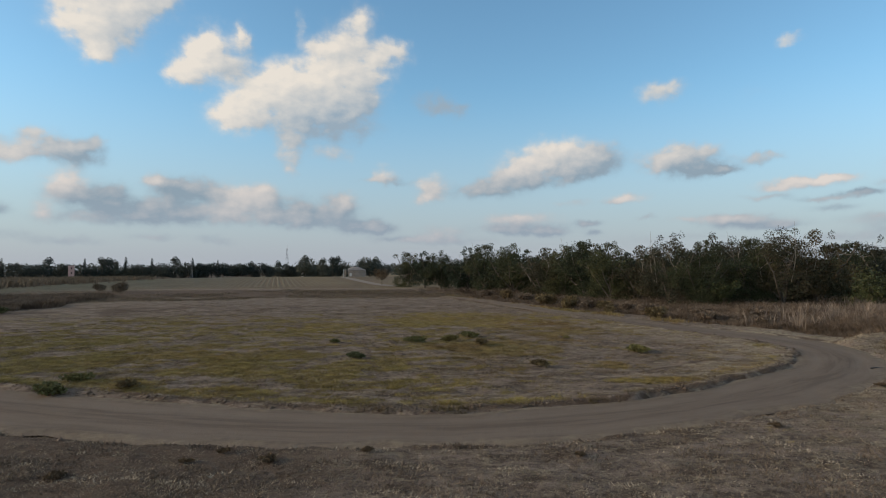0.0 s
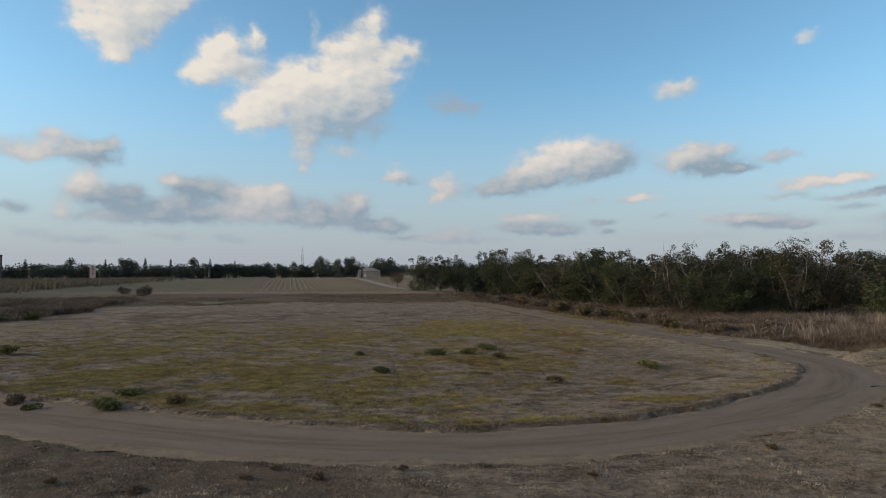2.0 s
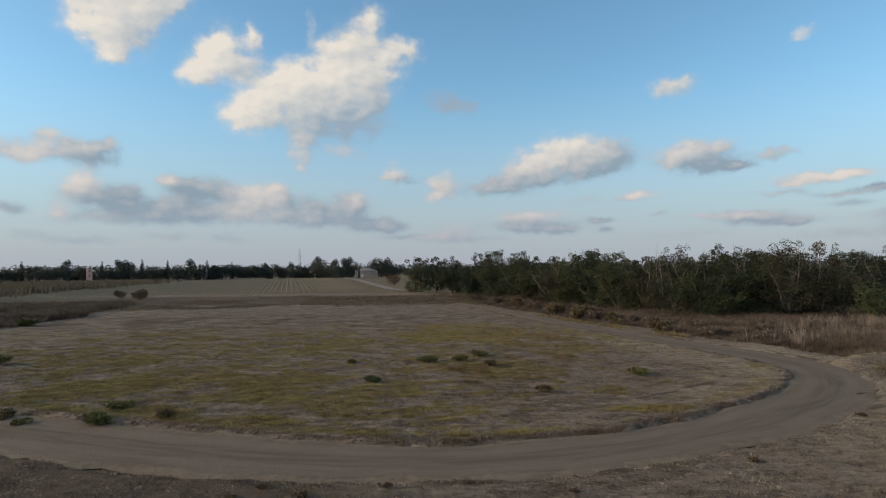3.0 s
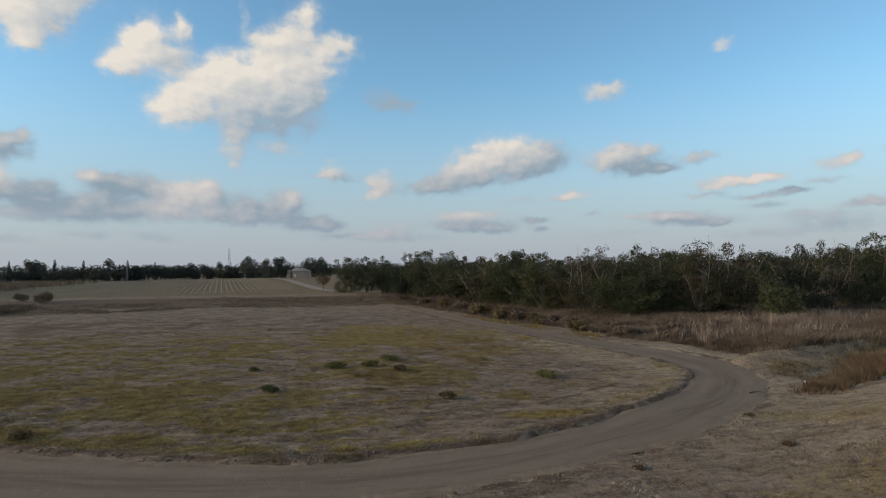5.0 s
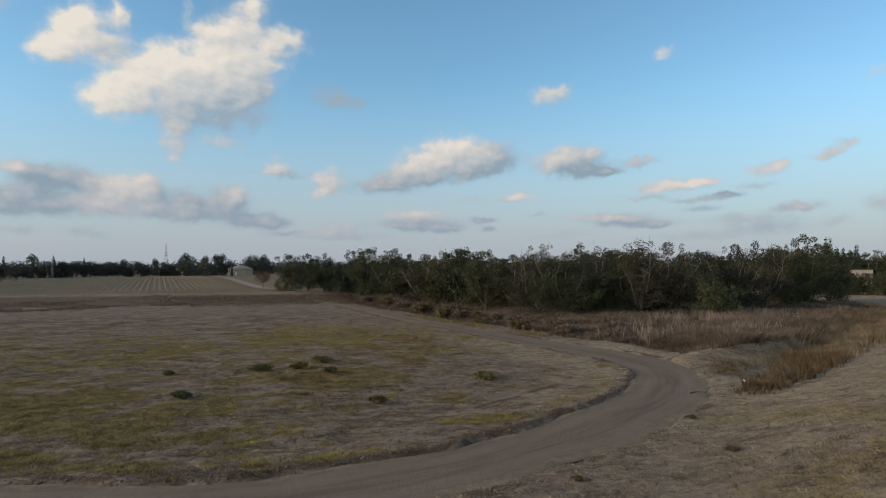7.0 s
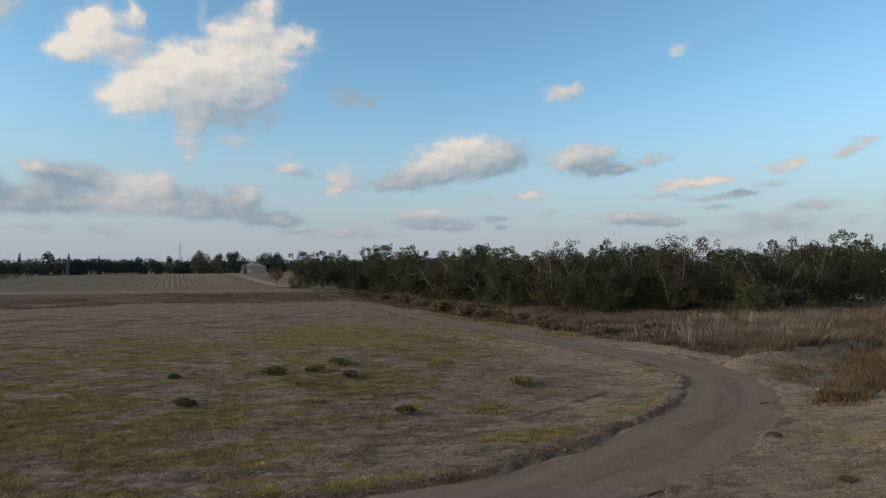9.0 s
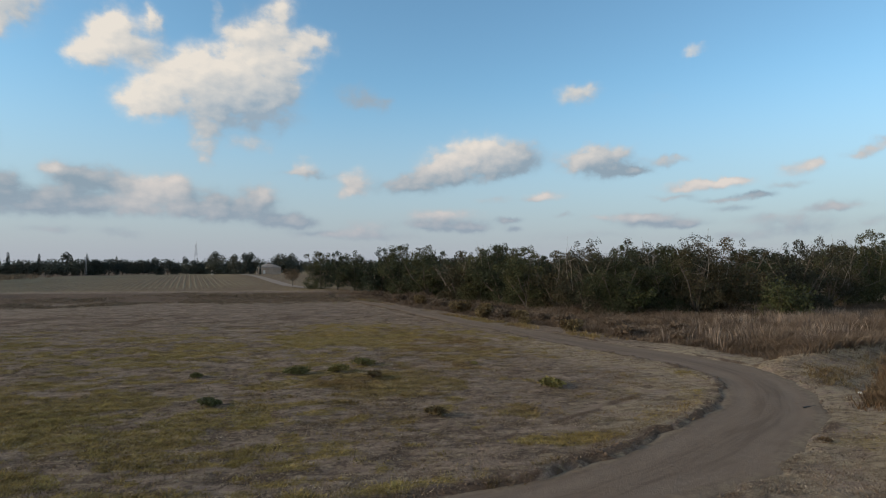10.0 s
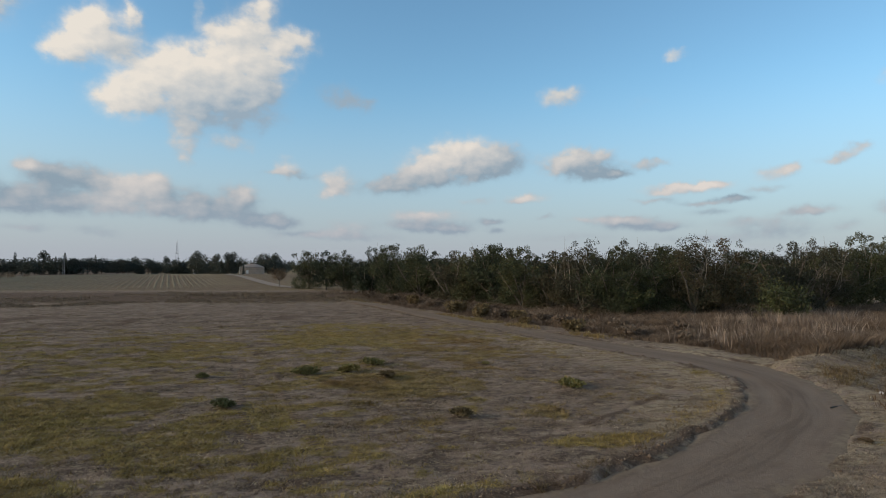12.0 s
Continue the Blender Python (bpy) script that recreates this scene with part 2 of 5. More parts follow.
    col = mix(nt, math_node(nt, "MULTIPLY", cover, 0.96), base, cloud_col)
    link(nt, col, bg.inputs[0])
    bg.inputs[1].default_value = 0.1
    link(nt, bg.outputs[0], out.inputs[0])


SKY_TINT = (1.48, 1.93, 1.98)
HAZE = (3.9, 4.2, 4.95)
SHADE_LOW, SHADE_HIGH = (2.6, 3.4, 4.1), (3.2, 4.05, 4.85)
LIT_LOW, LIT_HIGH = (7.4, 6.7, 6.2), (8.3, 7.6, 6.7)
build_world()
sun = new("sun", bpy.data.lights.new("sun", "SUN"))
sun.data.energy, sun.data.angle, sun.data.color = 2.5, radians(8), (1.0, 0.79, 0.56)
sd = Vector((math.sin(radians(SUN_AZ)) * math.cos(radians(SUN_EL)), math.cos(radians(SUN_AZ)) * math.cos(radians(SUN_EL)), math.sin(radians(SUN_EL))))
sun.matrix_world = look(sd * 100, (0, 0, 0))
scene.view_settings.exposure = 0.0


# ---- materials ----
def surface(name, rough=0.9, spec=0.2):
    m = bpy.data.materials.new(name)
    m.use_nodes = True
    nt = m.node_tree
    b = nt.nodes["Principled BSDF"]
    b.inputs["Roughness"].default_value = rough
    b.inputs["Specular IOR Level"].default_value = spec
    return m, nt, b


def position(nt):
    return nt.nodes.new("ShaderNodeTexCoord").outputs["Object"]


def bump(nt, b, height, strength, distance):
    n = nt.nodes.new("ShaderNodeBump")
    n.inputs["Strength"].default_value, n.inputs["Distance"].default_value = strength, distance
    link(nt, height, n.inputs["Height"])
    link(nt, n.outputs[0], b.inputs["Normal"])


def attribute(nt, name):
    n = nt.nodes.new("ShaderNodeAttribute")
    n.attribute_name = name
    return n.outputs["Fac"]


def island_random(nt):
    return nt.nodes.new("ShaderNodeNewGeometry").outputs["Random Per Island"]


def ground_material():
    m, nt, b = surface("dry_field_soil", 0.95, 0.1)
    p = position(nt)
    n0 = noise_node(nt, p, 0.11, 4.0, 0.6)
    n1 = noise_node(nt, vec_node(nt, "MULTIPLY", p, (0.7, 1.3, 1.0)), 0.75, 6.0, 0.65)
    n2 = noise_node(nt, p, 2.3, 6.0, 0.7)
    n3 = noise_node(nt, p, 7.0, 5.0, 0.7)
    n4 = noise_node(nt, p, 30.0, 3.0, 0.65)
    soil = mix(nt, ramp(nt, n1, 0.36, 0.64), SOIL_DARK, SOIL_PALE)
    soil = mix(nt, ramp(nt, n3, 0.46, 0.66, 0.0, 0.75), soil, STRAW)
    soil = mix(nt, ramp(nt, n2, 0.52, 0.64, 0.0, 0.9), soil, SOIL_DARK)
    straw = mix(nt, ramp(nt, n2, 0.36, 0.64), STRAW, STRAW_PALE)
    straw = mix(nt, ramp(nt, n1, 0.46, 0.62, 0.0, 0.85), straw, SOIL_PALE)
    straw = mix(nt, ramp(nt, noise_node(nt, vec_node(nt, "MULTIPLY", p, (1.0, 2.2, 1.0)), 0.45, 5.0, 0.7), 0.5, 0.64, 0.0, 0.7), straw, SOIL_DARK)
    straw = mix(nt, ramp(nt, n3, 0.52, 0.7, 0.0, 0.75), straw, SOIL_DARK)
    grassy = mix(nt, ramp(nt, n2, 0.4, 0.6), GREEN_A, GREEN_B)
    grassy = mix(nt, ramp(nt, n0, 0.5, 0.66, 0.0, 0.6), grassy, OCHRE)
    grassy = mix(nt, ramp(nt, n3, 0.48, 0.66, 0.0, 0.8), grassy, SOIL_DARK)
    wobble = math_node(nt, "ADD", math_node(nt, "MULTIPLY_ADD", n2, 1.0, -0.5), math_node(nt, "MULTIPLY_ADD", n3, 0.7, -0.35))
    col = mix(nt, ramp(nt, math_node(nt, "ADD", attribute(nt, "straw"), wobble), 0.2, 0.8), soil, straw)
    col = mix(nt, ramp(nt, math_node(nt, "ADD", attribute(nt, "green"), wobble), 0.2, 0.8, 0.0, 0.9), col, grassy)
    col = mix(nt, ramp(nt, math_node(nt, "ADD", attribute(nt, "ochre"), wobble), 0.2, 0.8, 0.0, 0.9), col, mix(nt, ramp(nt, n3, 0.45, 0.66), OCHRE, SOIL_DARK))
    shade_and_straw = noise_node(nt, vec_node(nt, "MULTIPLY", p, (0.8, 1.2, 1.0)), 2.9, 5.0, 0.65, distortion=0.5)
    # dark flecks paint small shadows between tufts into the colour; low values are straw
    col = mix(nt, ramp(nt, shade_and_straw, 0.55, 0.65, 0.0, 0.7), col, (0.075, 0.055, 0.043))
    col = mix(nt, ramp(nt, shade_and_straw, 0.46, 0.36, 0.0, 0.6), col, STRAW_PALE)
    dark = mix(nt, ramp(nt, n2, 0.35, 0.65), (0.075, 0.05, 0.036), (0.15, 0.105, 0.075))
    col = mix(nt, ramp(nt, math_node(nt, "ADD", attribute(nt, "litter"), math_node(nt, "MULTIPLY", wobble, 0.7)), 0.2, 0.8), col, dark)
    col = mix(nt, ramp(nt, n4, 0.56, 0.7, 0.0, 0.7), col, (0.05, 0.037, 0.028))
    fleck = noise_node(nt, vec_node(nt, "MULTIPLY", p, (1.0, 1.7, 1.0)), 16.0, 3.0, 0.7)
    col = mix(nt, ramp(nt, fleck, 0.57, 0.7, 0.0, 0.55), col, STRAW_PALE)
    link(nt, col, b.inputs["Base Color"])
    h = math_node(nt, "ADD", math_node(nt, "MULTIPLY", n3, 0.8), math_node(nt, "MULTIPLY", n4, 0.35))
    bump(nt, b, h, 1.0, 0.18)
    return m


def road_material():
    m, nt, b = surface("packed_dirt", 0.95, 0.1)
    p = position(nt)
    n1, n2, n3 = noise_node(nt, p, 0.35, 5.0, 0.65), noise_node(nt, p, 3.0, 6.0, 0.7), noise_node(nt, p, 28.0, 4.0, 0.65)
    across = attribute(nt, "across")
    com = nt.nodes.new("ShaderNodeCombineXYZ")
    link(nt, math_node(nt, "MULTIPLY", across, 4.5), com.inputs[0])
    link(nt, math_node(nt, "MULTIPLY", attribute(nt, "along"), 0.16), com.inputs[1])
    streak = noise_node(nt, com.outputs[0], 1.6, 6.0, 0.62)
    side = math_node(nt, "ABSOLUTE", across)
    wheel = ramp(nt, math_node(nt, "ABSOLUTE", math_node(nt, "SUBTRACT", side, 0.47)), 0.06, 0.3, 1.0, 0.0)
    edge = ramp(nt, math_node(nt, "ADD", side, math_node(nt, "MULTIPLY_ADD", n2, 0.9, -0.45)), 0.62, 1.0)
    col = mix(nt, ramp(nt, streak, 0.34, 0.66), DIRT_A, DIRT_B)
    col = mix(nt, math_node(nt, "MULTIPLY", wheel, ramp(nt, n1, 0.3, 0.7, 0.2, 0.7)), col, DIRT_C)
    col = mix(nt, ramp(nt, streak, 0.56, 0.72, 0.0, 0.45), col, (0.12, 0.086, 0.062))
    col = mix(nt, math_node(nt, "MULTIPLY", edge, ramp(nt, n1, 0.35, 0.6, 0.2, 0.8)), col, STRAW)
    col = mix(nt, ramp(nt, math_node(nt, "ADD", side, math_node(nt, "MULTIPLY_ADD", n3, 0.8, -0.4)), 0.8, 1.1, 0.0, 0.7), col, SOIL_DARK)
    col = mix(nt, ramp(nt, n3, 0.6, 0.74, 0.0, 0.35), col, (0.3, 0.235, 0.18))
    col = mix(nt, ramp(nt, n2, 0.58, 0.72, 0.0, 0.35), col, (0.11, 0.08, 0.058))
    link(nt, col, b.inputs["Base Color"])
    bump(nt, b, math_node(nt, "ADD", n2, math_node(nt, "MULTIPLY", n3, 0.35)), 0.8, 0.08)
    return m


def blade_material(name, a, b_col, c, patch=0.12, clump=1.7):
    """Grass: three colours, mixed blade by blade and patch by patch, light and dark by the clump."""
    m, nt, b = surface(name, 0.75, 0.15)
    r, p = island_random(nt), position(nt)
    n = noise_node(nt, p, patch, 3.0, 0.6)
    col = mix(nt, ramp(nt, r, 0.0, 1.0, 0.15, 0.85, "LINEAR"), a, b_col)
    col = mix(nt, ramp(nt, n, 0.42, 0.62), col, c)
    tone = ramp(nt, noise_node(nt, vec_node(nt, "MULTIPLY", p, (0.8, 1.2, 1.0)), clump, 3.0, 0.65), 0.34, 0.66)
    col = mix(nt, 1.0, col, mix(nt, tone, (0.58, 0.57, 0.56), (1.3, 1.3, 1.28)), "MULTIPLY")
    wn = nt.nodes.new("ShaderNodeTexWhiteNoise")
    wn.noise_dimensions = "1D"
    link(nt, r, wn.inputs["W"])
    col = mix(nt, 1.0, col, mix(nt, wn.outputs["Value"], (0.82, 0.82, 0.82), (1.12, 1.12, 1.12)), "MULTIPLY")
    link(nt, col, b.inputs["Base Color"])
    return m


def leaf_material(name, a, b_col, dry, dry_share=0.1):
    m, nt, b = surface(name, 0.65, 0.2)
    r = island_random(nt)
    n = noise_node(nt, position(nt), 0.45, 3.0, 0.55)
    tree = nt.nodes.new("ShaderNodeObjectInfo").outputs["Random"]
    col = mix(nt, ramp(nt, n, 0.35, 0.65), a, b_col)
    col = mix(nt, ramp(nt, r, 1.0 - dry_share, 1.0 - dry_share + 0.02), col, dry)
    tint = mix(nt, tree, (0.58, 0.66, 0.68), (1.42, 1.22, 0.98))
    col = mix(nt, 1.0, col, tint, "MULTIPLY")
    wn = nt.nodes.new("ShaderNodeTexWhiteNoise")
    wn.noise_dimensions = "1D"
    link(nt, r, wn.inputs["W"])
    col = mix(nt, 1.0, col, mix(nt, wn.outputs["Value"], (0.65, 0.65, 0.65), (1.3, 1.3, 1.3)), "MULTIPLY")
    link(nt, col, b.inputs["Base Color"])
    return m


def plain_material(name, a, b_col, scale, rough=0.85, spec=0.2, metal=0.0):
    m, nt, b = surface(name, rough, spec)
    p = position(nt)
    n, f = noise_node(nt, p, scale, 5.0, 0.6), noise_node(nt, p, scale * 9, 3.0, 0.6)
    col = mix(nt, ramp(nt, n, 0.3, 0.7), a, b_col)
    col = mix(nt, ramp(nt, f, 0.55, 0.8, 0.0, 0.3), col, tuple(v * 0.5 for v in a))
    link(nt, col, b.inputs["Base Color"])
    b.inputs["Metallic"].default_value = metal
    bump(nt, b, f, 0.4, 0.02)
    return m


SOIL_DARK, SOIL_PALE = (0.1, 0.071, 0.054), (0.268, 0.202, 0.162)
STRAW, STRAW_PALE, OCHRE = (0.275, 0.213, 0.145), (0.37, 0.298, 0.205), (0.215, 0.16, 0.078)
GREEN_A, GREEN_B = (0.16, 0.12, 0.04), (0.285, 0.214, 0.078)
DIRT_A, DIRT_B, DIRT_C = (0.132, 0.097, 0.072), (0.176, 0.132, 0.1), (0.208, 0.158, 0.121)
M_GROUND, M_ROAD = ground_material(), road_material()
M_FIELD = blade_material("yellow_green_grass", (0.19, 0.148, 0.05), (0.305, 0.236, 0.086), (0.27, 0.193, 0.07))
M_STUBBLE = blade_material("dry_stubble", (0.34, 0.268, 0.19), (0.2, 0.152, 0.11), (0.265, 0.208, 0.146), 0.5)
M_PALE = blade_material("pale_straw", (0.41, 0.33, 0.24), (0.275, 0.215, 0.155), (0.34, 0.275, 0.196), 0.5)
M_TALL = blade_material("tall_dry_grass", (0.105, 0.077, 0.057), (0.205, 0.157, 0.12), (0.14, 0.102, 0.073), 0.12, 0.5)
M_REED = blade_material("pale_reed_grass", (0.22, 0.175, 0.145), (0.34, 0.275, 0.23), (0.19, 0.147, 0.118), 0.12, 0.6)
M_DITCH = blade_material("rusty_dry_grass", (0.105, 0.074, 0.045), (0.165, 0.12, 0.074), (0.13, 0.08, 0.046), 0.25, 0.8)
M_DITCH_FAR = blade_material("straw_brown_grass", (0.18, 0.138, 0.088), (0.26, 0.205, 0.135), (0.2, 0.143, 0.085), 0.25, 0.6)
M_OLIVE = blade_material("olive_weeds", (0.125, 0.094, 0.048), (0.195, 0.147, 0.078), (0.145, 0.1, 0.052), 0.3)
M_TUSSOCK = blade_material("tussock_grass", (0.225, 0.179, 0.06), (0.325, 0.26, 0.094), (0.265, 0.196, 0.072), 0.2, 1.2)
M_OCHRE = blade_material("ochre_grass", (0.19, 0.145, 0.062), (0.27, 0.208, 0.095), (0.2, 0.135, 0.062))
M_SHRUB = leaf_material("shrub_leaves", (0.1, 0.105, 0.044), (0.15, 0.145, 0.062), (0.14, 0.118, 0.055), 0.12)
M_LEAF = leaf_material("orchard_leaves", (0.026, 0.036, 0.021), (0.062, 0.072, 0.036), (0.07, 0.058, 0.032), 0.06)
M_LEAF_DRY = leaf_material("tired_orchard_leaves", (0.036, 0.039, 0.024), (0.078, 0.069, 0.041), (0.08, 0.06, 0.04), 0.2)
M_LEAF_FRESH = leaf_material("fresh_leaves", (0.04, 0.052, 0.024), (0.062, 0.072, 0.032), (0.09, 0.08, 0.04), 0.08)
# distant leaves: lightened and blued, with the air's haze put into their colour
M_FAR_HAZED = leaf_material("hazed_far_leaves", (0.055, 0.068, 0.064), (0.074, 0.087, 0.078), (0.1, 0.092, 0.075), 0.05)
M_BARK = plain_material("grey_bark", (0.09, 0.075, 0.06), (0.145, 0.122, 0.1), 3.0)
M_DEAD = plain_material("bleached_wood", (0.2, 0.168, 0.135), (0.28, 0.245, 0.2), 4.0)


# ---- the lie of the land ----
def lattice(ix, iy, seed):
    h = (ix.astype(np.int64) * 374761393 + iy.astype(np.int64) * 668265263 + seed * 1442695041) & 0xFFFFFFFF
    h = ((h ^ (h >> 13)) * 1274126177) & 0xFFFFFFFF
    return ((h ^ (h >> 16)) & 0xFFFF) / 65535.0


def value_noise(x, y, seed=0):
    ix, iy = np.floor(x), np.floor(y)
    fx, fy = x - ix, y - iy
    fx, fy = fx * fx * (3 - 2 * fx), fy * fy * (3 - 2 * fy)
    a, b = lattice(ix, iy, seed), lattice(ix + 1, iy, seed)
    c, d = lattice(ix, iy + 1, seed), lattice(ix + 1, iy + 1, seed)
    return (a * (1 - fx) + b * fx) * (1 - fy) + (c * (1 - fx) + d * fx) * fy


def fbm(x, y, seed=0, octaves=4):
    total, amp, norm = 0.0, 1.0, 0.0
    for o in range(octaves):
        total = total + amp * value_noise(x * 2 ** o, y * 2 ** o, seed + o)
        norm += amp
        amp *= 0.5
    return total / norm


def step(a, b, v):
    t = np.clip((v - a) / (b - a), 0, 1)
    return t * t * (3 - 2 * t)


def catmull(points, spacing=0.25):
    p = np.array(points, float)
    p = np.vstack([2 * p[0] - p[1], p, 2 * p[-1] - p[-2]])
    out = []
    for i in range(1, len(p) - 2):
        n = max(2, int(np.linalg.norm(p[i + 1, :2] - p[i, :2]) / spacing))
        t = np.linspace(0, 1, n, endpoint=False)[:, None]
        a, b, c, d = p[i - 1], p[i], p[i + 1], p[i + 2]
        out.append(0.5 * (2 * b + (c - a) * t + (2 * a - 5 * b + 4 * c - d) * t ** 2 + (3 * b - a - 3 * c + d) * t ** 3))
    out.append(p[-2][None])
    return np.vstack(out)


# the dirt road: x, y, half its width
ROAD_LEFT = [(-70, 41, 1.8), (-40, 28, 1.9), (-32, 24.9, 2.0), (-24, 21.8, 2.1), (-18, 19.5, 2.2), (-14.3, 18.2, 2.2), (-10.8, 17.1, 2.25), (-7.3, 16.1, 2.15), (-4, 15.55, 2.0), (-0.8, 15.4, 1.75), (2.5, 15.8, 1.8)]
ROAD_BEND = [(5.3, 16.6, 1.7), (7.6, 17.5, 1.75), (11, 19.4, 1.9), (14.5, 21.8, 1.95), (17.5, 24.4, 1.9), (20.1, 28, 1.85), (21.4, 31.5, 1.95), (21.3, 35, 2.05)]
ROAD_AWAY = [(20.0, 39.3, 2.0), (17.5, 45.5, 1.9), (15.2, 53.5, 1.7), (11.5, 66, 1.3), (7, 83, 1.0), (0.6, 103.5, 0.8), (-4, 117, 0.7)]
ROAD = catmull(ROAD_LEFT + ROAD_BEND + ROAD_AWAY)
ROAD_NORMAL = np.gradient(ROAD[:, :2], axis=0)
ROAD_NORMAL = np.stack([-ROAD_NORMAL[:, 1], ROAD_NORMAL[:, 0]], 1) / np.linalg.norm(ROAD_NORMAL, axis=1)[:, None]


def road_distance(x, y):
    """Metres beyond the road's edge (minus: on it), and the side: plus is the inside of the bend."""
    x, y = np.atleast_1d(np.asarray(x, float)), np.atleast_1d(np.asarray(y, float))
    away, side = np.full(x.shape, 50.0), np.ones(x.shape)
    near = np.flatnonzero((x > -75) & (x < 75) & (y > -10) & (y < 140))
    for part_of in np.array_split(near, max(1, len(near) // 4000)):
        if not len(part_of):
            continue
        dx, dy = x[part_of, None] - ROAD[None, :, 0], y[part_of, None] - ROAD[None, :, 1]
        d = np.hypot(dx, dy)
        k = d.argmin(1)
        r = np.arange(len(k))
        away[part_of] = d[r, k] - ROAD[k, 2]
        side[part_of] = np.sign(dx[r, k] * ROAD_NORMAL[k, 0] + dy[r, k] * ROAD_NORMAL[k, 1])
    return away, side


ALONG, ACROSS = (0.82, 0.57), (0.57, -0.82)      # the ditch's own axes


def ditch_place(x, y):
    dx, dy = x - 24.3, y - 27.7
    return dx * ALONG[0] + dy * ALONG[1], dx * ACROSS[0] + dy * ACROSS[1]


def ridge_line(a):
    """Where the berm's crest runs, across the ditch: it closes on the ditch further along."""
    return -4.7 + 0.2 * np.clip(a, 0, 18)


def height(x, y, away=None, side=None):
    x, y = np.asarray(x, float), np.asarray(y, float)
    if away is None:
        shape = x.shape
        away, side = road_distance(x.ravel(), y.ravel())
        away, side = away.reshape(shape), side.reshape(shape)
    far = np.hypot(x, y)
    rough = 0.14 * (fbm(x / 8, y / 8, 3, 3) - 0.5) + 0.16 * (fbm(x / 1.0, y / 0.8, 11, 3) - 0.5) * step(160, 60, far)
    away = away + 0.9 * (fbm(x / 0.9, y / 0.9, 14, 3) - 0.5) * (np.abs(away) < 6)
    rim = (0.07 + 0.05 * step(3, 8, x)) * np.exp(-np.clip(away, 0, 50) / 2.5) * (side > 0)
    field = 0.06 + rim + rough
    a, s = ditch_place(x, y)
    bank = 1.2 * step(1.7, 8.5, s) * step(8, 21, x)
    ditch = -0.6 * np.exp(-((s - 0.4) / 1.4) ** 2) * step(-1.5, 3.0, a)
    berm = 0.5 * np.exp(-((s - ridge_line(a)) / 1.0) ** 2) * step(0.0, 5.0, a) * step(26, 16, a)
    land = field + bank + ditch + berm
    land = land - 0.35 * step(50, 65, y) * step(30, 0, x) * step(115, 95, y)
    land = land + 0.35 * step(100, 118, y) * step(10, -5, x)
    # the ploughed rise, and the flat beyond it
    land = land + 1.2 * np.exp(-((x + 62) / 60) ** 2 - ((y - 235) / 75) ** 2)
    bed = -0.07 + 0.25 * rough
    return np.where(away < 6, bed + (land - bed) * step(-0.35, 0.1 + 0.25 * (side < 0), away), land)


def mesh_object(name, verts, faces, material, parent=None, smooth=False, attrs=None):
    me = bpy.data.meshes.new(name)
    verts = np.asarray(verts, np.float32)
    me.vertices.add(len(verts))
    me.vertices.foreach_set("co", verts.ravel())
    if isinstance(faces, np.ndarray):
        n, k = faces.shape
        me.loops.add(n * k)
        me.loops.foreach_set("vertex_index", faces.astype(np.int32).ravel())
        me.polygons.add(n)
        me.polygons.foreach_set("loop_start", np.arange(0, n * k, k, dtype=np.int32))
    else:
        flat = [i for f in faces for i in f]
        me.loops.add(len(flat))
        me.loops.foreach_set("vertex_index", flat)
        me.polygons.add(len(faces))
        me.polygons.foreach_set("loop_start", np.cumsum([0] + [len(f) for f in faces[:-1]]).astype(np.int32))
    for key, values in (attrs or {}).items():
        me.attributes.new(key, "FLOAT", "POINT").data.foreach_set("value", np.asarray(values, np.float32).ravel())
    me.update(calc_edges=True)
    me.validate()
    if smooth:
        me.polygons.foreach_set("use_smooth", np.ones(len(me.polygons), bool))
    me.materials.append(material)
    ob = new(name, me)
    ob.parent = parent
    return ob


def graded(lo, hi, fine_lo, fine_hi, fine, growth=1.09):
    mid = list(np.arange(fine_lo, fine_hi + fine / 2, fine))
    d, v, up = fine, mid[-1], []
    while v < hi:
        d *= growth
        v += d
        up.append(v)
    d, v, down = fine, mid[0], []
    while v > lo:
        d *= growth
        v -= d
        down.append(v)
    return np.array(down[::-1] + mid + up)


# where the yellow-green grass grows in the field: x, y, half widths, share
GREEN_NEAR = ((-9.5, 28.5, 4.2, 6.0, 1.0), (-6.5, 24.0, 3.6, 2.6, 1.0), (-4.0, 21.6, 3.4, 1.2, 0.9), (-3.2, 27.0, 2.6, 4.0, 0.9), (-18.0, 27.0, 5.5, 4.5, 1.0), (-14.0, 21.3, 4.0, 1.6, 1.0), (-9.0, 20.4, 3.6, 1.1, 0.8), (-13.0, 31.5, 4.5, 4.5, 0.9), (2.8, 18.2, 3.2, 0.9, 1.2), (9.6, 21.6, 2.8, 1.0, 1.1))
GREEN_FAR = ((-24.0, 36.0, 6.0, 6.0, 0.9), (-24.0, 50.0, 6.0, 5.0, 0.6), (-8.8, 44.0, 3.4, 5.0, 0.9), (1.0, 50.0, 7.5, 8.0, 1.0), (1.5, 61.0, 6.0, 6.0, 0.8), (-17.0, 43.0, 4.0, 4.0, 0.6))
OCHRE_PATCHES = ((3.0, 31.5, 4.6, 5.5, 0.85), (7.5, 44.0, 4.5, 8.0, 0.8), (8.5, 35.0, 3.0, 4.0, 0.6), (12.5, 41.0, 3.0, 6.0, 0.5), (8.0, 25.5, 3.4, 1.6, 0.6), (14.5, 30.5, 2.0, 3.5, 0.4), (6.0, 56.0, 3.5, 6.0, 0.7))


